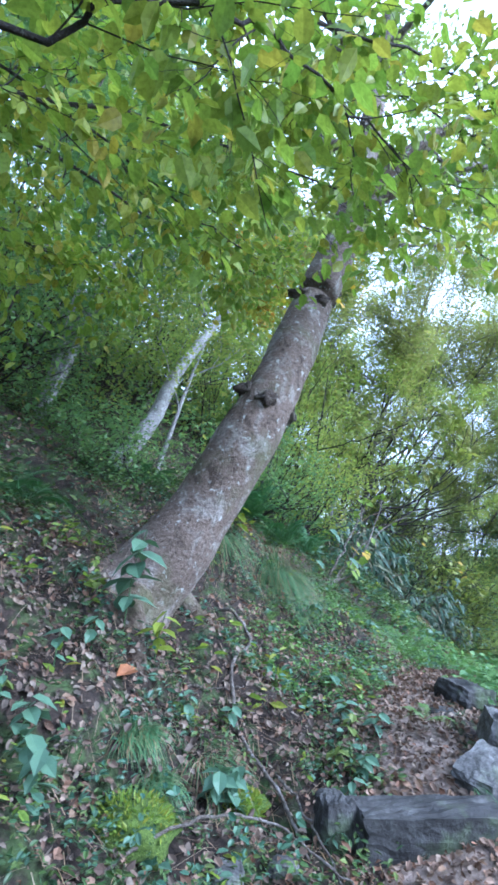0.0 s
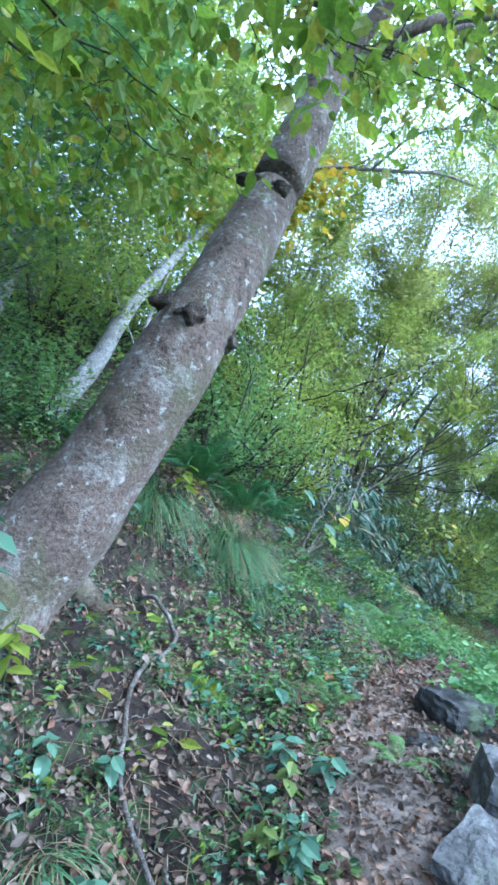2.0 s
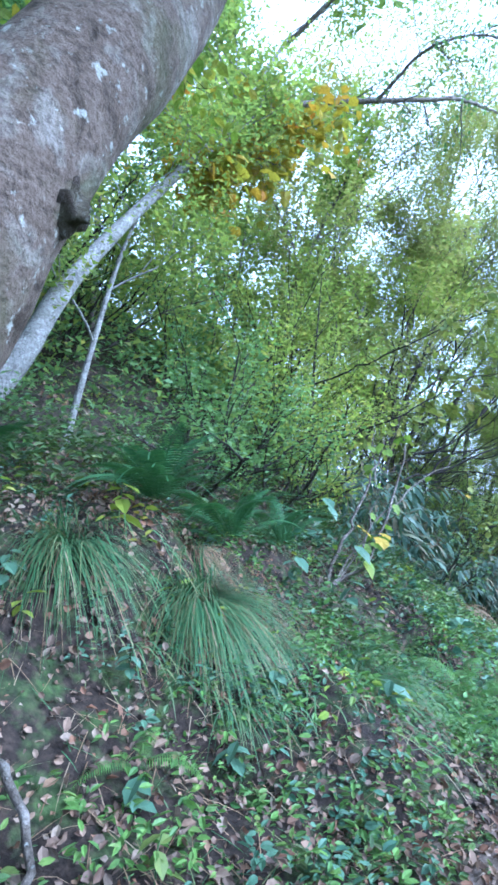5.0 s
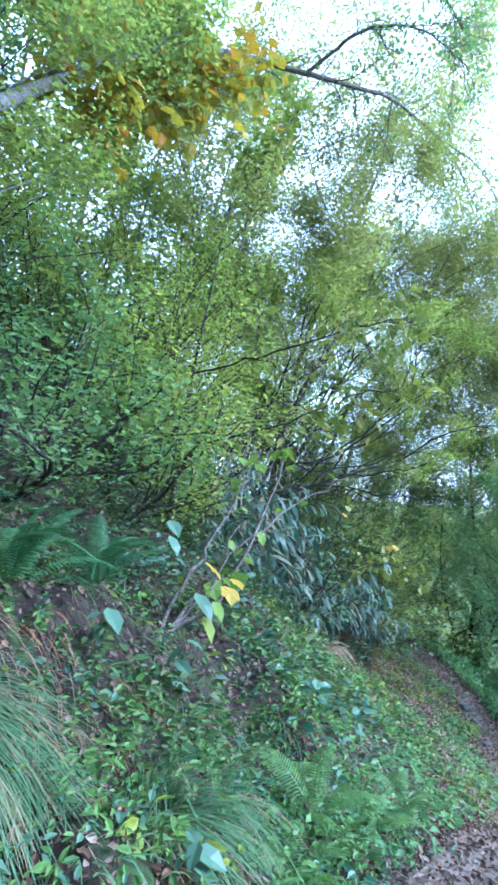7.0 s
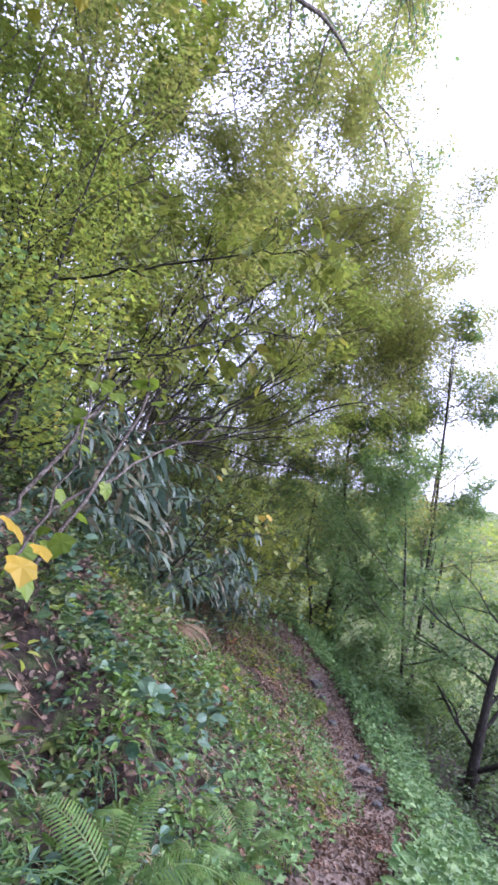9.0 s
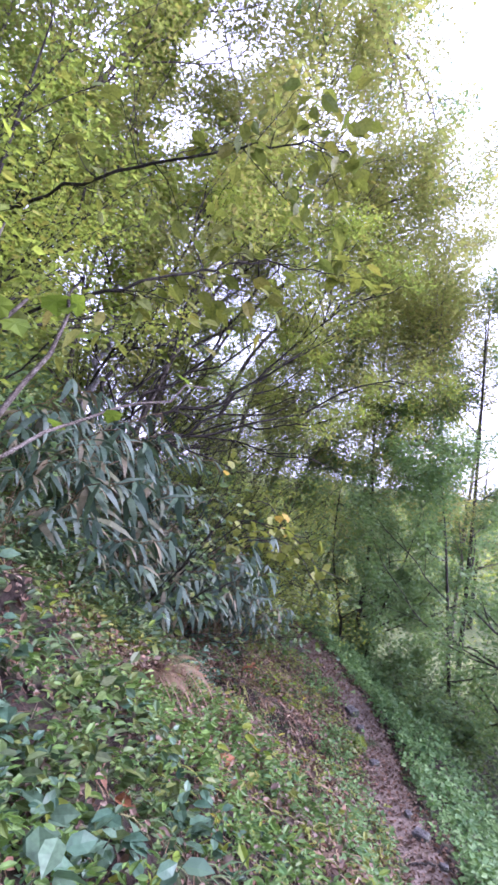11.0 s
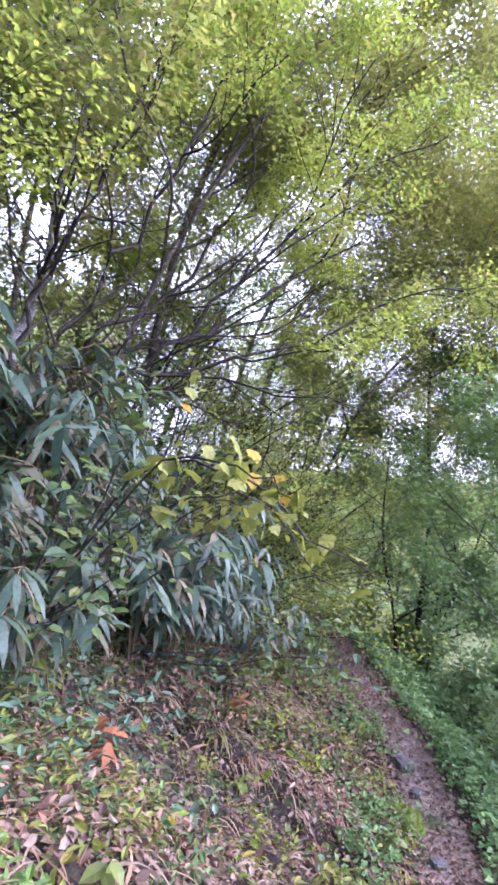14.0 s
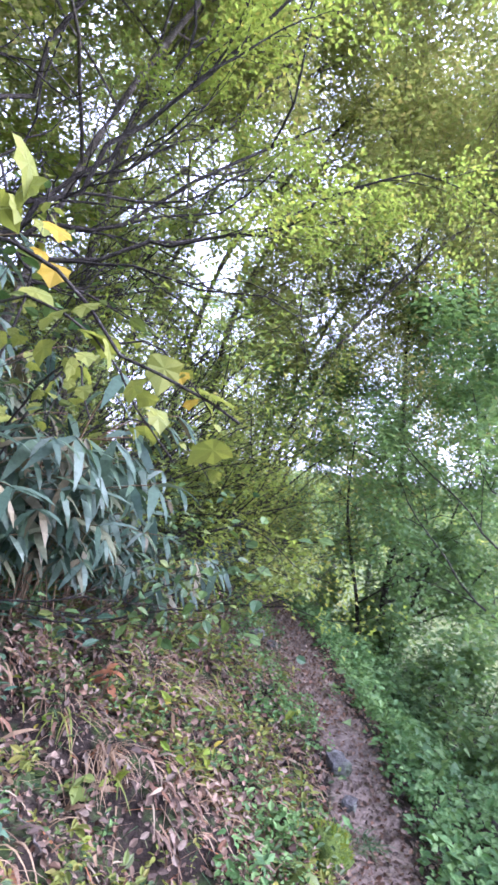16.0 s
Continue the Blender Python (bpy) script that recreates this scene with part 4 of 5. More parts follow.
litter("brown and tan fallen leaves strewn over the bank", 23000, (-4.5, 14.5, -1.0, 3.8), 0.05, "dead", lift=0.03)
litter("brown fallen leaves gathered on the footpath", 7500, (-4, 14.5, -0.4, 0.4), 0.05, "dead")
litter("small broken leaf crumbs on the bank", 13000, (-4.5, 12, -0.8, 2.6), 0.03, "dead", "kite")
litter("small dark leaf crumbs on the bank and path", 15000, (-4.5, 13.5, -0.5, 3.2), 0.034, "dead", "curl", lift=0.025)
litter("fallen leaves on the upper slope", 9000, (-4.5, 8, 3.6, 8), 0.08, "dead", "kite", lift=0.06)


def herbs(label, n, area, height, leaf_size, mat, count=6, patch=None, shape="slip", width=0.72):
    """A carpet of small leafy plants."""
    p, nrm = spots(n, *area, patch)
    k = len(p)
    tall = rng.uniform(0.3, 1.3, k) * height
    size = rng.uniform(0.35, 1.35, k) * leaf_size
    a = rng.uniform(0, 2 * np.pi, (k, count))
    h = rng.uniform(0.25, 1.0, (k, count))
    out = np.stack([np.cos(a), np.sin(a), rng.normal(0.1, 0.3, (k, count))], -1)
    pos = p[:, None] + (0.5 * nrm + (0, 0, 0.6))[:, None] * (tall[:, None] * h)[..., None] + out * (0.25 * size)[:, None, None]
    up = np.stack([rng.normal(0, 0.6, (k, count)), rng.normal(0, 0.6, (k, count)), np.ones((k, count))], -1)
    ob = leaves("ground_herbs", pos.reshape(-1, 3), (size[:, None] * rng.uniform(0.7, 1.1, (k, count))).ravel(), out.reshape(-1, 3), up.reshape(-1, 3), shape, M[mat], None, width=width, clear=height > 0.3)
    return tagged(ob, label, "plants", kind="stuff")


herbs("small green herbs scattered over the littered bank", 4200, (-4.5, 3.4, 0.2, 3.6), 0.12, 0.042, "herb", 6, (1.5, 2.0, 0.02))
herbs("teal-green broad herbs on the bank", 2300, (-4.5, 4.5, 0.2, 3.2), 0.16, 0.05, "bluish", 6, (1.7, 5.0, 0.06), width=0.9)
herbs("bright green herbs crowding the bank", 2300, (2.0, 5.4, 0.3, 2.2), 0.18, 0.054, "brightfern", 7, (1.4, 9.0, -0.05))
herbs("broad teal leaves hanging over the bank", 260, (3.0, 4.3, 1.0, 2.8), 0.22, 0.09, "bluish", 5, (1.2, 14.0, -0.05), "oval", 1.0)
herbs("mixed green herbs on the bare bank", 2600, (5.0, 14.5, 0.25, 3.4), 0.16, 0.06, "herb", 6, (1.3, 4.0, 0.02))
herbs("fading olive herbs on the bare bank", 2200, (4.6, 13.5, 0.3, 3.2), 0.18, 0.065, "olive", 6, (1.5, 21.0, 0.02))
herbs("fresh green clumps on the bare bank", 900, (4.8, 13.5, 0.3, 2.6), 0.17, 0.06, "verge", 6, (1.6, 12.0, 0.08))
herbs("green herbs beside the footpath", 2100, (2.5, 14.5, 0.24, 0.85), 0.17, 0.055, "verge", 6, (1.3, 6.0, 0.0), "kite", 1.0)
herbs("lush nettle-like herbs below the footpath", 4400, (1.2, 16, -1.5, -0.3), 0.22, 0.075, "verge", 8, shape="kite", width=1.0)
herbs("dark green undergrowth on the slope below", 2800, (-2, 18, -4.5, -1.4), 0.5, 0.085, "herb", 8, shape="kite")
herbs("green undergrowth on the upper slope", 3000, (-4, 8, 2.8, 7.5), 0.35, 0.08, "herb", 7, (0.8, 2.0, -0.1), "kite")
herbs("green undergrowth at the thicket's foot", 1700, (5, 16, 3.0, 6.0), 0.5, 0.085, "deep", 7, shape="kite")
herbs("dense green undergrowth above the bank", 900, (1.5, 6.5, 2.2, 4.5), 0.4, 0.075, "herb", 7, (0.9, 3.0, -0.25))


herbs("dark broad leaves among the bamboo", 520, (5.4, 12.5, 2.2, 4.4), 0.4, 0.1, "bluish", 6, (0.9, 1.0, -0.1))
herbs("green leaves among the bamboo", 500, (5.4, 12.5, 2.4, 4.8), 0.5, 0.09, "herb", 6, (0.9, 8.0, -0.1))
herbs("low plants round the trees on the upper bank", 700, (-2.5, 6, 2.6, 4.4), 0.35, 0.075, "herb", 6, (0.8, 4.0, -0.2))
herbs("pale broad leaves among the herbs", 420, (-2.5, 14, 0.4, 3.0), 0.18, 0.085, "lime", 4, (0.9, 7.0, -0.1))
herbs("leafy herbs clothing the fern shelf", 650, (2.3, 4.3, 1.1, 2.3), 0.2, 0.07, "herb", 6, (1.5, 17.0, -0.15), width=0.85)
herbs("low green herbs at the bend of the bank", 520, (0.4, 3.2, 0.3, 1.4), 0.12, 0.05, "brightfern", 6)


def stalks(label, n, area, length, mat, width=0.0022):
    """Dry stems and thin twigs lying criss-cross."""
    p, nrm = spots(n, *area)
    k = len(p)
    a = rng.uniform(0, 2 * np.pi, k)
    way = unit(np.stack([np.cos(a), np.sin(a), np.zeros(k)], -1) + nrm * rng.uniform(-0.1, 0.5, (k, 1)))
    way = unit(way - nrm * ((way * nrm).sum(-1, keepdims=True) - rng.uniform(0.02, 0.35, (k, 1))))
    t = thing("dry_stalks", (0, 0, 0), label, "stalks", kind="stuff")
    strands("stalk", p + nrm * 0.01, way, rng.uniform(0.4, 1.3, k) * length, width, rng.uniform(0.0, 0.25, k), mat, t, seg=4)


litter("dry hanging leaves heaped on the steep bank", 14000, (4.6, 13.5, 0.3, 3.6), 0.058, "dead", lift=0.12)
litter("curled leaves standing up in the herbs", 5000, (-4, 5, 0.3, 3.4), 0.055, "dead", lift=0.07)


litter("dry bleached bamboo leaves lying on the bank", 900, (4.8, 13.5, 0.4, 4.2), 0.17, "dryblade", "blade", lift=0.08)


# ---- stones ----
def stone(kind, centre, size, label, turn=0.0, tilt=(0, 0), rough=0.16, mat="stone", sharp=0.6):
    """A worn block: a cube cut finely, its corners rounded and its faces broken."""
    bm = bmesh.new()
    bmesh.ops.create_cube(bm, size=2.0)
    bmesh.ops.subdivide_edges(bm, edges=bm.edges[:], cuts=9, use_grid_fill=True)
    c = Vector(centre)
    for v in bm.verts:
        p = v.co.copy()
        q = p.lerp(p.normalized() * 1.25, 1 - sharp)
        k = 1 + rough * noise.noise(q * 1.3 + c * 5) + rough * 0.5 * noise.noise(q * 3.7 + c) + 0.05 * noise.noise(q * 9 + c)
        v.co = Vector((q.x * size[0] * k, q.y * size[1] * k, q.z * size[2] * k)) * 0.5
    bm.transform(pose(0, 0, 0, tilt[0], tilt[1], turn))
    me = bpy.data.meshes.new(kind)
    bm.to_mesh(me)
    bm.free()
    me.materials.append(M[mat])
    ob = new(kind, me)
    ob.location = centre
    return tagged(ob, label, "stone")


stone("step_stone", (0.02, -0.5, -0.06), (0.78, 0.2, 0.36), "dark grey stone block set as a step in the path", 4, (4, 2), 0.13, sharp=0.95)
stone("upright_stone", (-0.46, -0.50, 0.05), (0.17, 0.14, 0.24), "small upright grey stone beside the step", 20)
stone("path_stone", (0.98, 1.0, 0.2), (0.42, 0.3, 0.26), "dark angular stone at the edge of the path", 30, (8, 10))
stone("path_stone", (0.78, 0.12, 0.2), (0.26, 0.36, 0.30), "pale lichened upright stone at the path's edge", -20, (0, 14), mat="palestone")
stone("flat_stone", (0.48, -0.2, 0.14), (0.36, 0.24, 0.14), "flat grey-green stone with grass beside the path", 35, (10, -12), mat="palestone")
stone("path_stone", (0.62, 0.62, 0.17), (0.2, 0.2, 0.14), "grey stone bedded in the path's edge", 60)
for x, y, w in ((7.22, 12.0, 0.15), (7.38, 11.85, 0.13), (7.08, 12.15, 0.12), (7.12, 9.75, 0.16), (7.0, 9.35, 0.1), (6.6, 8.5, 0.09), (5.9, 6.9, 0.12), (6.1, 7.3, 0.07), (-1.0, -0.88, 0.12), (-0.75, -0.75, 0.09), (5.3, 6.0, 0.08), (5.7, 6.4, 0.06)):
    stone("small_stone", (x, y, gz(x, y) + 0.02), (w * 1.3, w, w * 0.8), "small pale grey stone on the path's verge", rng.uniform(0, 180), mat="palestone")
for (x, y), (w, h), lab in (((6.55, 8.95), (0.4, 0.34), "yellow-green mossy hump beside the footpath"), ((-0.56, 0.9), (0.28, 0.2), "mossy lump of earth on the bank"), ((-1.41, -0.78), (0.36, 0.3), "yellow-green mossy hump on the littered bank"), ((-0.9, -0.3), (0.24, 0.2), "yellow-green mossy hump on the littered bank")):
    z = gz(x, y)
    t = thing("mossy_hump", (x, y, z), lab, "moss")
    part("body", blob("body", (x, y, z), 0.5, (w, w, h * 0.7), M["moss"], t, 0.55, 4.0), t)
    k = 420
    a, e = rng.uniform(0, 2 * np.pi, k), np.sqrt(rng.uniform(0, 1, k))
    out = np.stack([np.cos(a) * e, np.sin(a) * e, np.sqrt(1 - e**2)], -1)
    leaves("fringe", np.array([x, y, z]) + out * np.array([w, w, h * 0.7]) * 0.5, rng.uniform(0.02, 0.05, k), out + rng.normal(0, 0.5, (k, 3)), rng.normal(0, 1, (k, 3)), "kite", M["lime"], t, "yellow-green moss sprigs", 0.5)


# ---- sedge tufts, ferns and dwarf bamboo ----
def strands(name, base, ways, lengths, width, droop, mat, parent, label="", seg=6):
    """Narrow arching blades from one foot."""
    n = len(ways)
    s = np.linspace(0, 1, seg)[None, :, None]
    ways, lengths = unit(ways), np.asarray(lengths)[:, None, None]
    line = base[:, None] + lengths * (ways[:, None] * s + np.array([0, 0, -1.0]) * (droop[:, None, None] * s**2.2))
    side = unit(np.cross(ways, (0, 0, 1.0)))[:, None] * width * (1 - s**2 * 0.85)
    v = np.stack([line - side, line + side], 2).reshape(-1, 3)
    i, j = np.meshgrid(np.arange(n), np.arange(seg - 1), indexing="ij")
    o = (i * seg + j) * 2
    f = np.stack([o, o + 1, o + 3, o + 2], -1).reshape(-1, 4)
    me = mesh_from(name, v - np.array(parent.location), f, M[mat])
    return part(name, me, parent, label)


stalks("dry brown stems and twigs littering the bank", 4200, (-4.5, 4.5, 0.1, 3.4), 0.2, "dryblade")
stalks("dry brown stems and twigs hanging on the bare bank", 3200, (4.5, 14, 0.2, 3.4), 0.24, "dryblade", 0.003)
stalks("thin green grass blades among the litter", 2600, (-4.5, 14, 0.25, 3.4), 0.17, "grass")


def drape(label, n, area, length, mat, width, patch=None):
    """Withered leaves and stems that hang down the slope."""
    p, nrm = spots(n, *area, patch)
    k = len(p)
    down = unit(nrm * (1, 1, 0) + rng.normal(0, 0.12, (k, 3)) * (1, 1, 0))
    way = unit(down * 0.7 + nrm * rng.uniform(0.2, 0.9, (k, 1)) + rng.normal(0, 0.3, (k, 3)))
    t = thing("hanging_stalks", (0, 0, 0), label, "stalks", kind="stuff")
    strands("stalk", p + nrm * 0.02, way, rng.uniform(0.4, 1.3, k) * length, width, rng.uniform(0.5, 1.3, k), mat, t, seg=5)


drape("tan withered blades hanging down the bare bank", 3600, (4.6, 13.5, 0.35, 3.4), 0.24, "dryblade", 0.006, (1.2, 31.0, -0.1))
drape("brown withered leaves hanging down the bare bank", 2600, (4.6, 13.5, 0.35, 3.4), 0.2, "dead", 0.013, (1.2, 33.0, -0.1))
drape("olive blades hanging down the bare bank", 2600, (4.2, 13.5, 0.4, 3.4), 0.24, "olive", 0.007, (1.2, 35.0, -0.05))
drape("brown dead fern skirts under the shelf", 200, (2.0, 3.0, 1.4, 2.0), 0.24, "dead", 0.003)
drape("rusty dead stems hanging under the shelf", 60, (2.0, 2.7, 1.4, 1.9), 0.24, "orangedead", 0.0025)
drape("dark green blades hanging down the bank", 1600, (1.2, 5.0, 0.5, 2.4), 0.26, "grass", 0.005, (1.4, 37.0, 0.0))
stalks("orange-brown withered stems on the bare bank", 900, (4.5, 13, 0.3, 2.8), 0.16, "orangedead", 0.004)


def tuft(x, y, length, n, label, down=(0.5, -0.6), dry=0):
    z = gz(x, y)
    t = thing("sedge_tuft", (x, y, z), label, "grass", "sedge tufts")
    for mat, k, lab in (("grass", n, "green blades"), ("dryblade", dry, "dry brown blades")):
        if k:
            a = rng.uniform(0, 2 * np.pi, k)
            ways = np.stack([np.cos(a) * 0.7 + down[0], np.sin(a) * 0.7 + down[1], rng.uniform(0.15, 0.95, k)], -1)
            base = np.stack([x + rng.normal(0, 0.05, k), y + rng.normal(0, 0.05, k), np.full(k, z)], -1)
            strands("foliage", base, ways, rng.uniform(0.6, 1.2, k) * length * 1.12, 0.0031, rng.uniform(0.5, 1.15, k) * (0.95 if mat == "grass" else 1.2), mat, t, lab)
    return t


for x, y, ln, n, dry, lab in ((-0.32, 2.72, 0.6, 820, 70, "large drooping sedge tuft under the fern"), (0.57, 2.95, 0.55, 720, 50, "large drooping sedge tuft on the bank"), (-1.0, 2.45, 0.5, 420, 30, "drooping sedge tuft near the beech"),
                              (-0.85, 1.05, 0.3, 10, 150, "dry brown grass tuft hanging from the bank"), (-0.05, 1.2, 0.28, 60, 110, "half-dry grass tuft on the bank"), (-0.55, 0.95, 0.2, 130, 0, "fine green grass cushion on the bank"),
                              (0.45, -0.25, 0.22, 70, 0, "short grass tuft beside a flat stone"), (-1.47, -0.35, 0.17, 420, 20, "yellow-green moss and fine grass cushion on the bank"), (-1.35, -0.5, 0.15, 320, 0, "yellow-green moss and fine grass cushion on the bank"), (4.55, 8.2, 0.3, 0, 90, "orange-brown withered plant hanging on the bank"), (5.15, 9.2, 0.25, 0, 80, "orange-brown withered plant hanging on the bank"),
                              (3.2, 6.3, 0.3, 0, 80, "orange-brown withered plant hanging on the bank"), (5.9, 10.2, 0.3, 10, 90, "bleached withered plant on the bank"), (-1.1, -0.2, 0.3, 50, 20, "thin grass tuft on the bank"), (0.1, 2.75, 0.3, 90, 20, "small sedge tuft on the bank"),
                              (-0.4, 3.1, 0.35, 20, 140, "brown dead fern skirt under the living fern"), (-0.1, 2.2, 0.25, 70, 0, "small sedge tuft on the bank"), (0.9, 3.2, 0.4, 110, 20, "drooping sedge tuft on the bank"),
                              (6.9, 9.0, 0.22, 60, 10, "short grass tuft beside the footpath"), (6.5, 11.3, 0.4, 20, 60, "bleached grass tuft on the bank"), (1.5, 3.75, 0.32, 60, 220, "brown dead sedge tuft on the bank"), (3.3, 5.5, 0.3, 60, 20, "thin grass tuft on the bank")):
    tuft(x, y, ln, n, lab, dry=dry)


def frond_mesh(name, length, width, pairs, arch, mat, broad=0.75):
    """One frond along +x: a midrib and its leaflets."""
    s = np.linspace(0.12, 0.98, pairs)
    x, z = length * s * (1 - 0.18 * arch * s), length * (0.55 * s - 0.75 * arch * s**2.2)
    ribs = np.stack([x, 0 * x, z], -1)
    w = width * np.sin(np.pi * np.clip(s, 0, 1) ** 0.75) ** 0.8 + 0.01
    v, f = SHAPES["blade"]
    v, f = np.array(v) * (1, broad, 1), np.array(f)
    vs, fs, n0 = [], [], 0
    for k in (-1, 1):
        for p, l in zip(ribs, w):
            d = unit(np.array([0.35, k, -0.12]))
            side = unit(np.cross((0, 0, 1.0), d))
            vs.append(p + l * (v[:, :1] * d + v[:, 1:2] * side + v[:, 2:] * np.array([0, 0, 1.0])))
            fs.append(f + n0)
            n0 += len(v)
    rib = np.stack([np.concatenate([ribs, ribs[::-1]]) + np.repeat([[0, 0.004, 0.002], [0, -0.004, 0.002]], pairs, 0)])[0]
    for i in range(pairs - 1):
        fs.append(np.array([[n0 + i, n0 + i + 1, n0 + 2 * pairs - 2 - i], [n0 + i, n0 + 2 * pairs - 2 - i, n0 + 2 * pairs - 1 - i]]))
    vs.append(rib)
    return mesh_from(name, np.concatenate(vs), np.concatenate(fs), M[mat])


def fern(kind, x, y, fronds, mesh, label, lean=(0.25, -0.25), group="", spread=1.0, a0=0.0, a1=360.0, up=(-35, 0)):
    t = thing(kind, (x, y, gz(x, y)), label, "fern", group)
    for a in np.linspace(a0, a1, fronds, endpoint=False) + rng.uniform(-12, 12, fronds):
        ob = part("frond", mesh[rng.integers(len(mesh))], t)
        k = rng.uniform(0.75, 1.1) * spread
        ob.matrix_basis = pose(0, 0, 0.06, rng.uniform(-15, 15), rng.uniform(*up), a) @ Matrix.Scale(k, 4)
    return t


SWORD = [frond_mesh("frond", 0.62, 0.075, 32, a, "fern") for a in (0.75, 1.0, 1.25)]
BRIGHT = [frond_mesh("frond", 0.72, 0.12, 27, a, "brightfern", 0.62) for a in (0.8, 1.05)]
DRY = [frond_mesh("frond", 0.55, 0.09, 22, 1.4, "dryblade")]
fern("sword_fern", -0.58, 3.0, 26, SWORD, "dark green sword fern on the edge of the bank", group="sword ferns", spread=1.25, up=(-62, -12))
fern("sword_fern", -0.1, 3.3, 16, SWORD, "dark green sword fern on the edge of the bank", group="sword ferns", spread=1.2, up=(-62, -12))
fern("sword_fern", 0.3, 3.9, 14, SWORD, "dark green sword fern on the edge of the bank", group="sword ferns", spread=1.1, up=(-62, -12))
fern("sword_fern", -2.5, 0.9, 14, SWORD, "dark green fern beside the beech's foot", group="sword ferns")
fern("sword_fern", -2.9, 1.6, 14, SWORD, "dark green fern beside the beech's foot", group="sword ferns")
fern("sword_fern", -2.7, 0.2, 12, SWORD, "dark green fern on the upper bank", group="sword ferns")
fern("sword_fern", -2.12, 3.36, 16, SWORD, "dark green fern below the pale tree", group="sword ferns")
fern("sword_fern", -2.42, 3.28, 14, SWORD, "dark green fern below the pale tree", group="sword ferns")
fern("sword_fern", -1.85, 3.25, 12, SWORD, "dark green fern below the pale tree", group="sword ferns")
for x, y, n, k in ((1.5, 3.4, 8, 0.7), (1.9, 3.55, 7, 0.7), (1.25, 3.0, 6, 0.55), (2.25, 3.8, 6, 0.65), (-0.5, 1.7, 5, 0.45), (0.2, 0.95, 6, 0.4), (0.35, 0.3, 5, 0.4)):
    fern("bright_fern", x, y, n, BRIGHT, "bright green lacy fern on the bank", group="bright ferns", spread=k)
for x, y in ((2.6, 6.2), (2.9, 6.7)):
    fern("withered_fern", x, y, 5, DRY, "withered grey-brown fern hanging on the bank", group="withered ferns", a0=-110, a1=20)


def bamboo_plant(culms, height):
    """One dwarf bamboo at the origin: bending culms with fans of long leaves."""
    t = thing("dwarf_bamboo", (0, 0, 0), "dwarf bamboo with long drooping blue-green leaves on the bank", "bamboo", "bamboo thicket")
    lines, fans = [], []
    for _ in range(culms):
        a = rng.uniform(-0.9, 0.6)
        w = np.array([np.cos(a), np.sin(a), 0])
        h = height * rng.uniform(0.7, 1.15)
        l = np.array([w * (0.05 + 0.5 * s**2.2) * h * 0.9 + np.array([0, 0, h * (s - 0.32 * s**3)]) for s in np.linspace(0, 1, 9)])
        lines.append((l, np.linspace(0.006, 0.003, 9)))
        fans += [(l[i], w) for i in (5, 7, 8)]
    pos, along, size = [], [], []
    for p, w in fans:
        k = rng.integers(3, 5)
        turn = np.linspace(-1.2, 1.2, k) + rng.normal(0, 0.35, k)
        side = np.array([-w[1], w[0], 0])
        for q in turn:
            along.append(w * np.cos(q) + side * np.sin(q) + np.array([0, 0, rng.uniform(-1.3, 0.2)]))
            pos.append(p)
            size.append(rng.uniform(0.15, 0.3))
    tubes("culm", lines, M["dryblade"], t, "thin tan culms", 4)
    n = len(pos)
    leaves("leaf_fan", np.array(pos), size, np.array(along), np.stack([rng.normal(0, 0.3, n), rng.normal(0, 0.3, n), np.ones(n)], -1), "blade", M["sasa"], t, "long drooping leaves", 1.15, False)
    return t


plants = [bamboo_plant(4, h) for h in (1.25, 1.5, 1.1, 1.7)]
for p in plants:
    p.location = (0, 0, -60)
spotsxy = [(3.05, 8.5), (3.3, 8.55), (2.9, 8.9), (1.6, 7.0), (2.3, 7.5), (1.7, 6.75), (2.2, 7.8), (2.7, 8.2)]
for y0, y1, d0, d1, n in ((7.4, 12.4, 2.7, 5.0, 84), (9.0, 13.2, 2.0, 3.2, 46), (12.0, 15.5, 1.4, 2.8, 26), (4.4, 7.0, 3.1, 4.4, 12)):
    p, _ = spots(n, y0, y1, d0, d1)
    spotsxy += [tuple(q[:2]) for q in p]
for n, (x, y) in enumerate(spotsxy):
    k = rng.uniform(0.95, 1.5) if 8.6 < y < 11.8 and x < 4.8 else rng.uniform(0.65, 1.15)
    m = pose(x, y, gz(x, y) - 0.02, rng.uniform(-12, 12), rng.uniform(-10, 14), rng.uniform(-110, 50)) @ Matrix.Scale(k, 4)
    if n < len(plants):
        plants[n].matrix_basis = m
    else:
        copy_thing(plants[n % len(plants)], m)


# ---- single plants, twigs and fallen leaves ----
def one_leaf(name, size, shape, mat, width=1.0):
    v, f = SHAPES[shape]
    return mesh_from(name, np.array(v) * (size, size * width, size), f, M[mat], False)


LEAF = {k: [one_leaf("leaf", s, sh, m, w) for s in (0.8, 1.0, 1.2)] for k, (sh, m, w) in {
    "bluish": ("oval", "bluish", 1.0), "lime": ("oval", "lime", 0.8), "palm": ("palm", "lime", 1.0), "gold": ("palm", "gold", 1.0), "herb": ("oval", "herb", 1.0), "rust": ("blade", "orangedead", 2.4), "maple": ("palm", "olive", 1.0)}.items()}


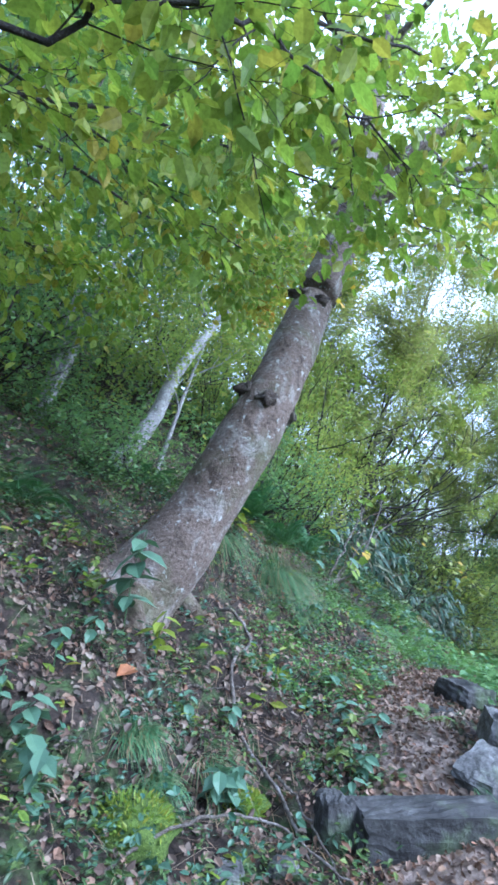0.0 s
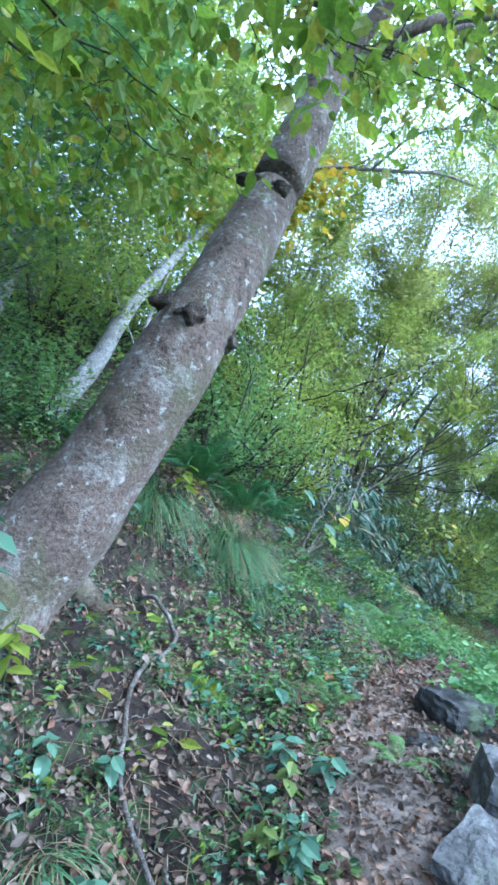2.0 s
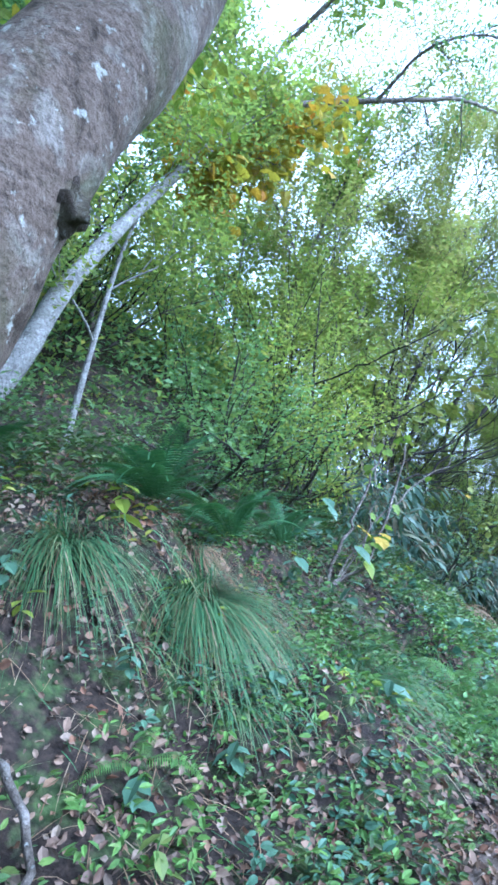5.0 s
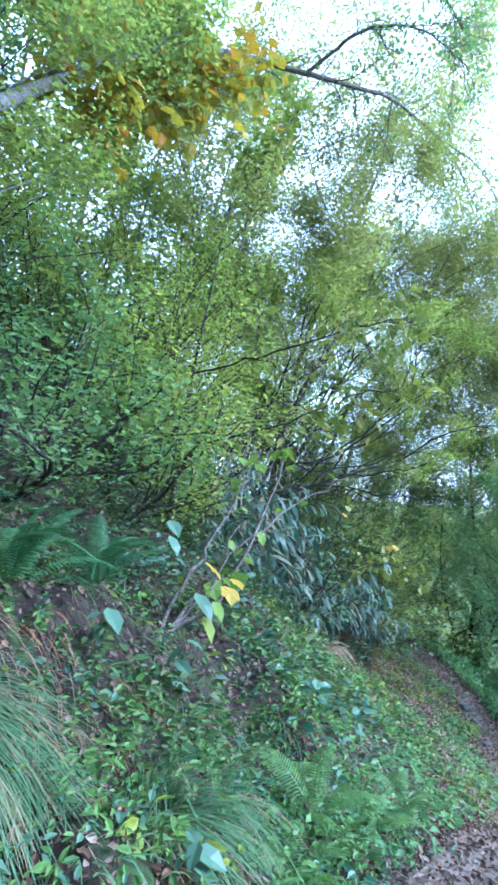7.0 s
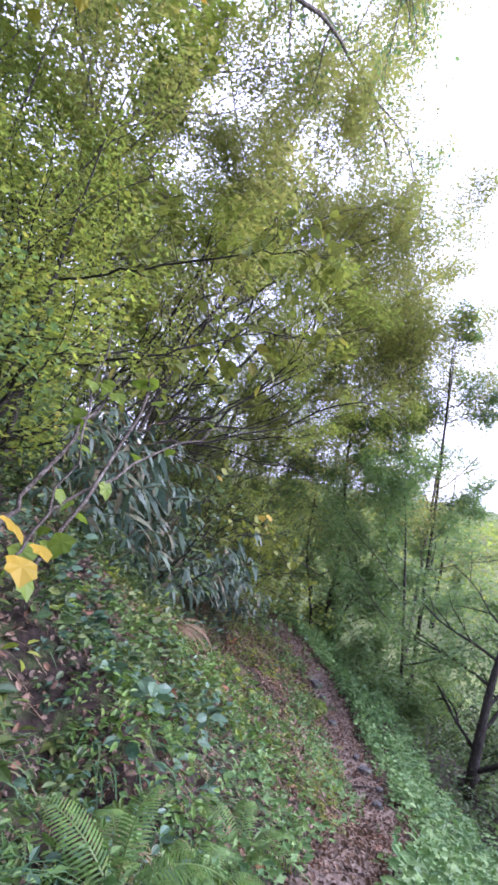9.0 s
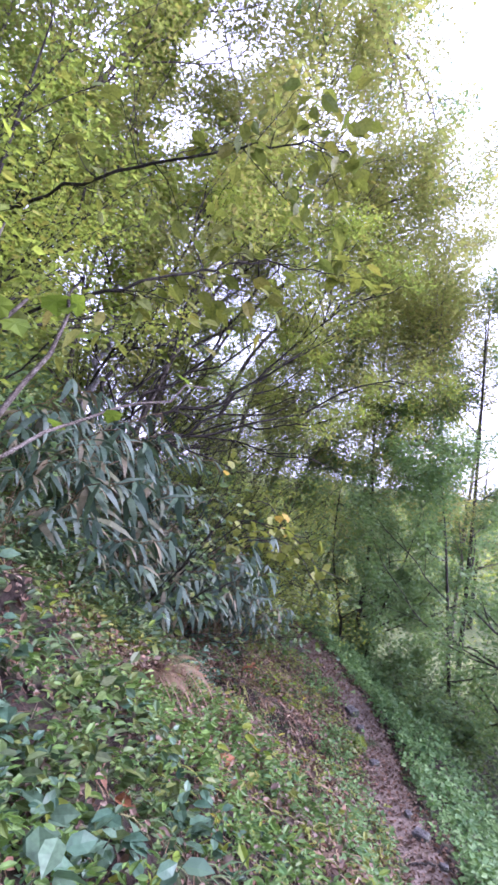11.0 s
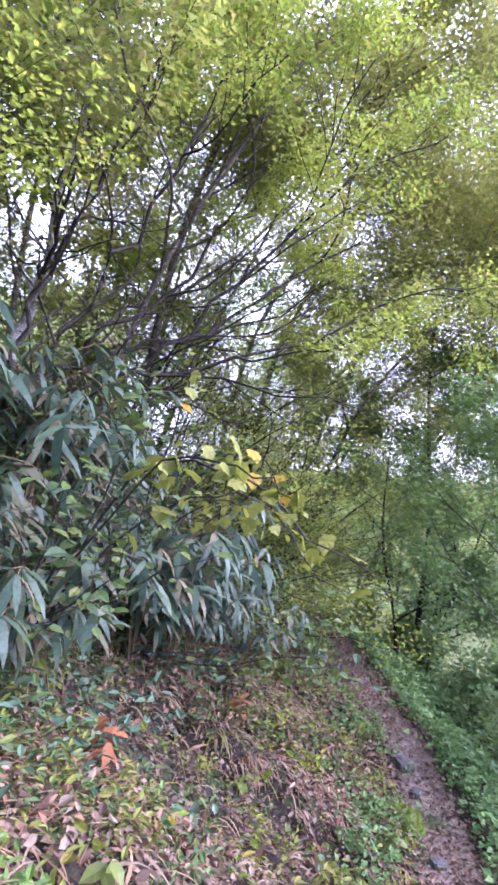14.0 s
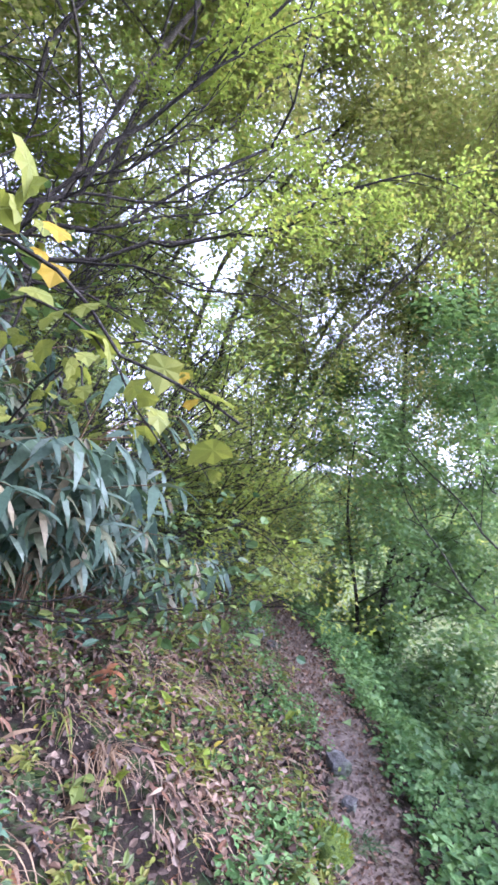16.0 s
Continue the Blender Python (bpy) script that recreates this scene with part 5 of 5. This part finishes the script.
def broad_plant(x, y, height, n, size, leaf, label, lean=(0.2, -0.2)):
    """A plant with one stem and large single leaves."""
    z = gz(x, y)
    t = thing("broadleaf_plant", (x, y, z), label, "plant", "broadleaf plants")
    l = spline([(x, y, z - 0.03), (x + lean[0] * height * 0.4, y + lean[1] * height * 0.4, z + height * 0.6), (x + lean[0] * height, y + lean[1] * height, z + height)], 8)
    stalk = tubes("stem", [(l, np.linspace(0.004, 0.002, 8))], M["grass"], t, "", 4)
    for i in range(n):
        f = 0.25 + 0.75 * (i + 1) / n
        p = l[min(7, int(f * 7))] - np.array([x, y, z])
        ob = part("leaf", LEAF[leaf][rng.integers(3)], stalk)
        ob.matrix_basis = pose(*p, rng.uniform(-25, 25), rng.uniform(-5, 40), i * 137 + rng.uniform(-25, 25)) @ Matrix.Scale(size * rng.uniform(0.8, 1.15), 4)
    return t


for x, y, h, n, size in ((-1.9, -0.77, 0.24, 9, 0.12), (-1.77, -1.0, 0.2, 8, 0.1), (-0.96, -0.33, 0.18, 11, 0.09), (-0.22, -0.12, 0.16, 12, 0.08), (-0.2, 0.36, 0.16, 10, 0.09), (-1.06, -0.45, 0.22, 12, 0.11), (-0.34, -0.28, 0.14, 9, 0.08), (0.0, 0.28, 0.14, 11, 0.09), (-1.2, 0.1, 0.16, 8, 0.09),
                         (-1.75, -0.1, 0.2, 9, 0.1), (-0.5, 1.6, 0.14, 8, 0.09), (0.05, 2.3, 0.18, 9, 0.09), (-0.15, 1.95, 0.16, 8, 0.09), (0.7, 2.6, 0.16, 8, 0.1), (-0.6, 2.05, 0.2, 8, 0.09)):
    broad_plant(x, y, h, n, size, "bluish", "teal-green seedling with rounded leaves on the bank")
for x, y, h, n, size, leaf, lab in ((-1.62, 0.22, 0.62, 18, 0.165, "bluish", "leafy seedling with teal-green leaves at the beech's foot"), (-1.42, 0.24, 0.34, 10, 0.13, "lime", "pale green leafy seedling at the beech's foot"),
                                    (-1.85, -0.9, 0.22, 7, 0.11, "bluish", "teal broadleaf seedling on the bank"), (-0.98, -0.4, 0.2, 8, 0.11, "bluish", "teal broadleaf seedling on the bank"), (-1.9, -0.3, 0.25, 7, 0.09, "bluish", "teal broadleaf seedling on the bank"),
                                    (-0.13, 0.92, 0.14, 4, 0.13, "bluish", "pale teal seedling with broad leaves on the bank"), (-0.2, 0.2, 0.16, 8, 0.08, "herb", "low herb beside the path"), (-0.35, -0.05, 0.14, 8, 0.09, "herb", "low herb beside the path"),
                                    (-0.95, 0.15, 0.16, 7, 0.09, "bluish", "teal broadleaf seedling on the bank"), (-1.3, -1.3, 0.2, 8, 0.11, "lime", "yellow-green seedling on the bank"), (-1.0, -1.2, 0.15, 7, 0.09, "bluish", "teal broadleaf seedling on the bank"),
                                    (-0.75, 0.72, 0.15, 6, 0.07, "bluish", "small teal seedling on the bank"), (0.45, 2.75, 0.16, 4, 0.11, "bluish", "blue-green leaf seedling in the sedge"), (-0.75, 2.65, 0.25, 6, 0.13, "lime", "broadleaf seedling under the fern"),
                                    (2.3, 4.6, 0.25, 6, 0.11, "bluish", "teal broadleaf seedling on the bank"), (2.9, 5.7, 0.2, 6, 0.1, "lime", "pale green seedling on the bank"), (4.4, 8.2, 0.2, 6, 0.1, "bluish", "dark green seedling on the bank"),
                                    (6.2, 8.6, 0.18, 7, 0.1, "herb", "green seedling beside the footpath"), (5.6, 8.1, 0.15, 6, 0.1, "lime", "yellow-green seedling on the bank"), (0.3, 3.6, 0.3, 6, 0.14, "bluish", "blue-green broad leaves above the bank"),
                                    (0.75, 3.9, 0.4, 6, 0.15, "bluish", "blue-green broad leaves above the bank"), (5.0, 9.0, 0.2, 6, 0.1, "herb", "green seedling on the bank"), (3.7, 6.9, 0.25, 7, 0.11, "herb", "green seedling on the bank")):
    broad_plant(x, y, h, n, size, leaf, lab)


for x, y, h in ((3.76, 8.4, 0.4), (5.19, 9.73, 0.3), (3.8, 8.3, 0.26)):
    broad_plant(x, y, h, 8, 0.15, "rust", "withered plant with long curled orange-brown leaves on the bank")
for x, y, _ in spots(46, 4.5, 13, 0.5, 3.2)[0]:
    broad_plant(x, y, rng.uniform(0.1, 0.24), rng.integers(4, 8), rng.uniform(0.06, 0.11), ("herb", "lime", "bluish", "herb")[rng.integers(4)], "green broadleaf seedling on the littered bank")
for x, y, _ in spots(40, -2.6, 4.5, 0.35, 2.8)[0]:
    broad_plant(x, y, rng.uniform(0.08, 0.2), rng.integers(4, 8), rng.uniform(0.05, 0.1), ("bluish", "lime", "bluish", "herb")[rng.integers(4)], "green broadleaf seedling on the littered bank")


def sapling(kind, lines, picks, label, leaf, size, bark, extra=()):
    """Bare crossing stems with a few big single leaves."""
    base = lines[0][0][0]
    t = thing(kind, (base[0], base[1], gz(base[0], base[1])), label, "sapling")
    for pts, r in lines:
        l = spline(pts, 14)
        l[1:] += rng.normal(0, 0.016, (13, 3))
        shoot = tubes("stem", [(l, np.linspace(r, r * 0.4, 14))], M[bark], t, "", 5)
        for i in range(picks):
            p = l[rng.integers(4, 14)] + rng.normal(0, 0.06, 3) - np.array(t.location)
            ob = part("leaf", LEAF[leaf][rng.integers(3)], shoot)
            ob.matrix_basis = pose(*p, rng.uniform(-30, 30), rng.uniform(10, 75), rng.uniform(0, 360)) @ Matrix.Scale(size * rng.uniform(0.75, 1.2), 4)
    for p, lf, sz in extra:
        ob = part("leaf", LEAF[lf][1], t)
        ob.matrix_basis = pose(*(Vector(p) - t.location), rng.uniform(-20, 20), rng.uniform(20, 60), rng.uniform(-120, -30)) @ Matrix.Scale(sz, 4)
    return t


sapling("leaning_sapling", [([(0.68, 4.46, 0.75), (1.15, 4.81, 1.45), (1.59, 5.22, 2.18)], 0.022), ([(0.7, 4.45, 0.75), (1.21, 4.57, 1.07), (1.68, 4.97, 1.9), (1.8, 5.1, 2.3)], 0.018), ([(0.75, 4.45, 0.75), (1.24, 4.62, 1.36), (1.45, 5.16, 2.45)], 0.012),
                           ([(0.7, 4.4, 0.75), (1.3, 4.7, 1.35), (2.0, 5.2, 1.75), (2.57, 5.51, 2.0)], 0.012)], 7, "bare leaning sapling with a few yellowing leaves", "palm", 0.11, "greybark",
        [((0.97, 4.05, 1.35), "gold", 0.15), ((1.02, 3.6, 1.28), "gold", 0.13), ((1.08, 3.75, 1.3), "gold", 0.1), ((0.73, 4.28, 1.6), "bluish", 0.17), ((0.85, 3.75, 1.22), "bluish", 0.2), ((0.7, 3.93, 1.53), "bluish", 0.15), ((0.9, 3.7, 1.1), "lime", 0.17)])
sapling("maple_sapling", [([(3.3, 8.9, -0.3), (3.9, 8.3, 0.9), (4.4, 7.9, 0.95), (4.8, 7.75, 0.65), (5.26, 7.64, 0.4)], 0.012), ([(3.3, 8.9, -0.3), (3.9, 8.0, 0.9), (4.3, 7.5, 1.0), (4.55, 7.3, 0.85)], 0.01), ([(3.3, 8.9, -0.3), (4.0, 8.4, 0.6), (4.6, 8.1, 0.8), (5.1, 8.0, 0.3)], 0.01)], 16,
        "maple sapling with broad olive-yellow leaves over the bank", "maple", 0.11, "darkbark", [((4.58, 8.11, 1.1), "gold", 0.12), ((4.6, 8.1, 0.95), "gold", 0.12)])
sapling("maple_sapling", [([(4.0, 10.4, -0.6), (4.2, 10.0, 0.6), (4.4, 9.7, 1.5), (4.45, 9.6, 1.9)], 0.014), ([(4.0, 10.4, -0.6), (4.6, 10.1, 0.7), (5.1, 10.0, 1.1), (5.55, 9.95, 0.85), (5.8, 9.9, 0.55)], 0.012), ([(4.0, 10.4, -0.6), (4.4, 9.6, 0.4), (4.7, 8.9, 0.7), (4.8, 8.5, 0.4)], 0.011),
                         ([(4.0, 10.4, -0.6), (4.8, 10.3, 0.3), (5.4, 10.2, 0.5), (5.9, 10.2, 0.1)], 0.01)], 18,
        "maple sapling with yellow-green leaves among the bamboo", "maple", 0.1, "darkbark", [((5.5, 9.95, 0.9), "gold", 0.14), ((5.6, 9.9, 0.7), "gold", 0.14), ((4.4, 9.65, 1.5), "gold", 0.13)])


def twig(kind, pts, r, label, bark="greybark"):
    base = pts[0]
    l = spline([(x, y, gz(x, y) + h) for x, y, h in pts], 30)
    l += rng.normal(0, 0.006, l.shape)
    t = thing(kind, tuple(l[0]), label, "twig")
    tubes("wood", [(l, r * np.linspace(1, 0.6, 30))], M[bark], t, "", 7)
    return t


twig("bare_root", [(-0.98, 1.5, 0.0), (-0.85, 1.35, 0.14), (-0.72, 1.15, 0.1), (-0.9, 0.6, 0.04), (-0.88, 0.1, 0.05), (-0.7, -0.26, 0.06), (-0.62, -0.65, 0.0)], 0.016, "pale bare root snaking down the bank")
twig("fallen_twig", [(-1.5, -1.1, 0.0), (-1.1, -0.75, 0.12), (-0.75, -0.62, 0.1), (-0.4, -0.85, 0.05)], 0.008, "thin pale twig arching over the litter")
twig("fallen_twig", [(-0.7, -0.1, 0.02), (-0.62, -0.4, 0.1), (-0.5, -0.8, 0.04)], 0.008, "thin brown twig on the bank")
twig("fallen_twig", [(-1.8, -0.7, 0.0), (-1.65, -0.8, 0.25), (-1.6, -0.85, 0.4)], 0.005, "thin dry stalk standing in the litter")
for x, y, a, ln in ((-1.2, 0.3, 0.4, 0.4), (-0.4, 0.6, 2.0, 0.35), (0.6, 2.2, 1.1, 0.3), (3.0, 5.2, 0.6, 0.5), (4.9, 8.4, 2.2, 0.5), (5.6, 9.4, 0.3, 0.6), (6.0, 7.4, 2.4, 0.45), (5.2, 7.6, 1.0, 0.4), (4.2, 7.6, 1.9, 0.5), (6.3, 11.0, -0.7, 0.5)):
    twig("fallen_twig", [(x, y, 0.01), (x + 0.5 * ln * np.cos(a), y + 0.5 * ln * np.sin(a), 0.05), (x + ln * np.cos(a), y + ln * np.sin(a), 0.02)], 0.006, "dry brown twig lying on the bank")
twig("path_root", [(5.35, 6.55, 0.0), (5.6, 6.45, 0.03), (5.85, 6.3, 0.0)], 0.014, "dark root crossing the footpath", "darkbark")

BIG = [one_leaf("fallen_leaf", s, "curl", "orangedead", 0.9) for s in (0.11, 0.14, 0.17)]
for x, y in ((-1.05, 1.2), (0.24, 1.33), (0.47, 1.32), (0.18, 0.96), (1.64, 4.2), (2.5, 3.95), (5.1, 9.15), (4.7, 8.3), (3.05, 5.9), (-1.75, 0.1), (-0.35, -1.1), (-0.9, -1.35), (2.2, 5.0), (3.6, 6.6), (4.4, 7.4), (5.5, 9.6), (4.0, 6.4), (6.3, 10.4), (-1.6, -0.1), (0.05, 0.5)):
    ob = new("fallen_leaf", BIG[rng.integers(3)])
    ob.matrix_basis = pose(x, y, gz(x, y) + 0.03, rng.uniform(-30, 30), rng.uniform(-20, 40), rng.uniform(0, 360))
    tagged(ob, "large curled orange-brown dead leaf on the bank", "leaf", "large dead leaves")
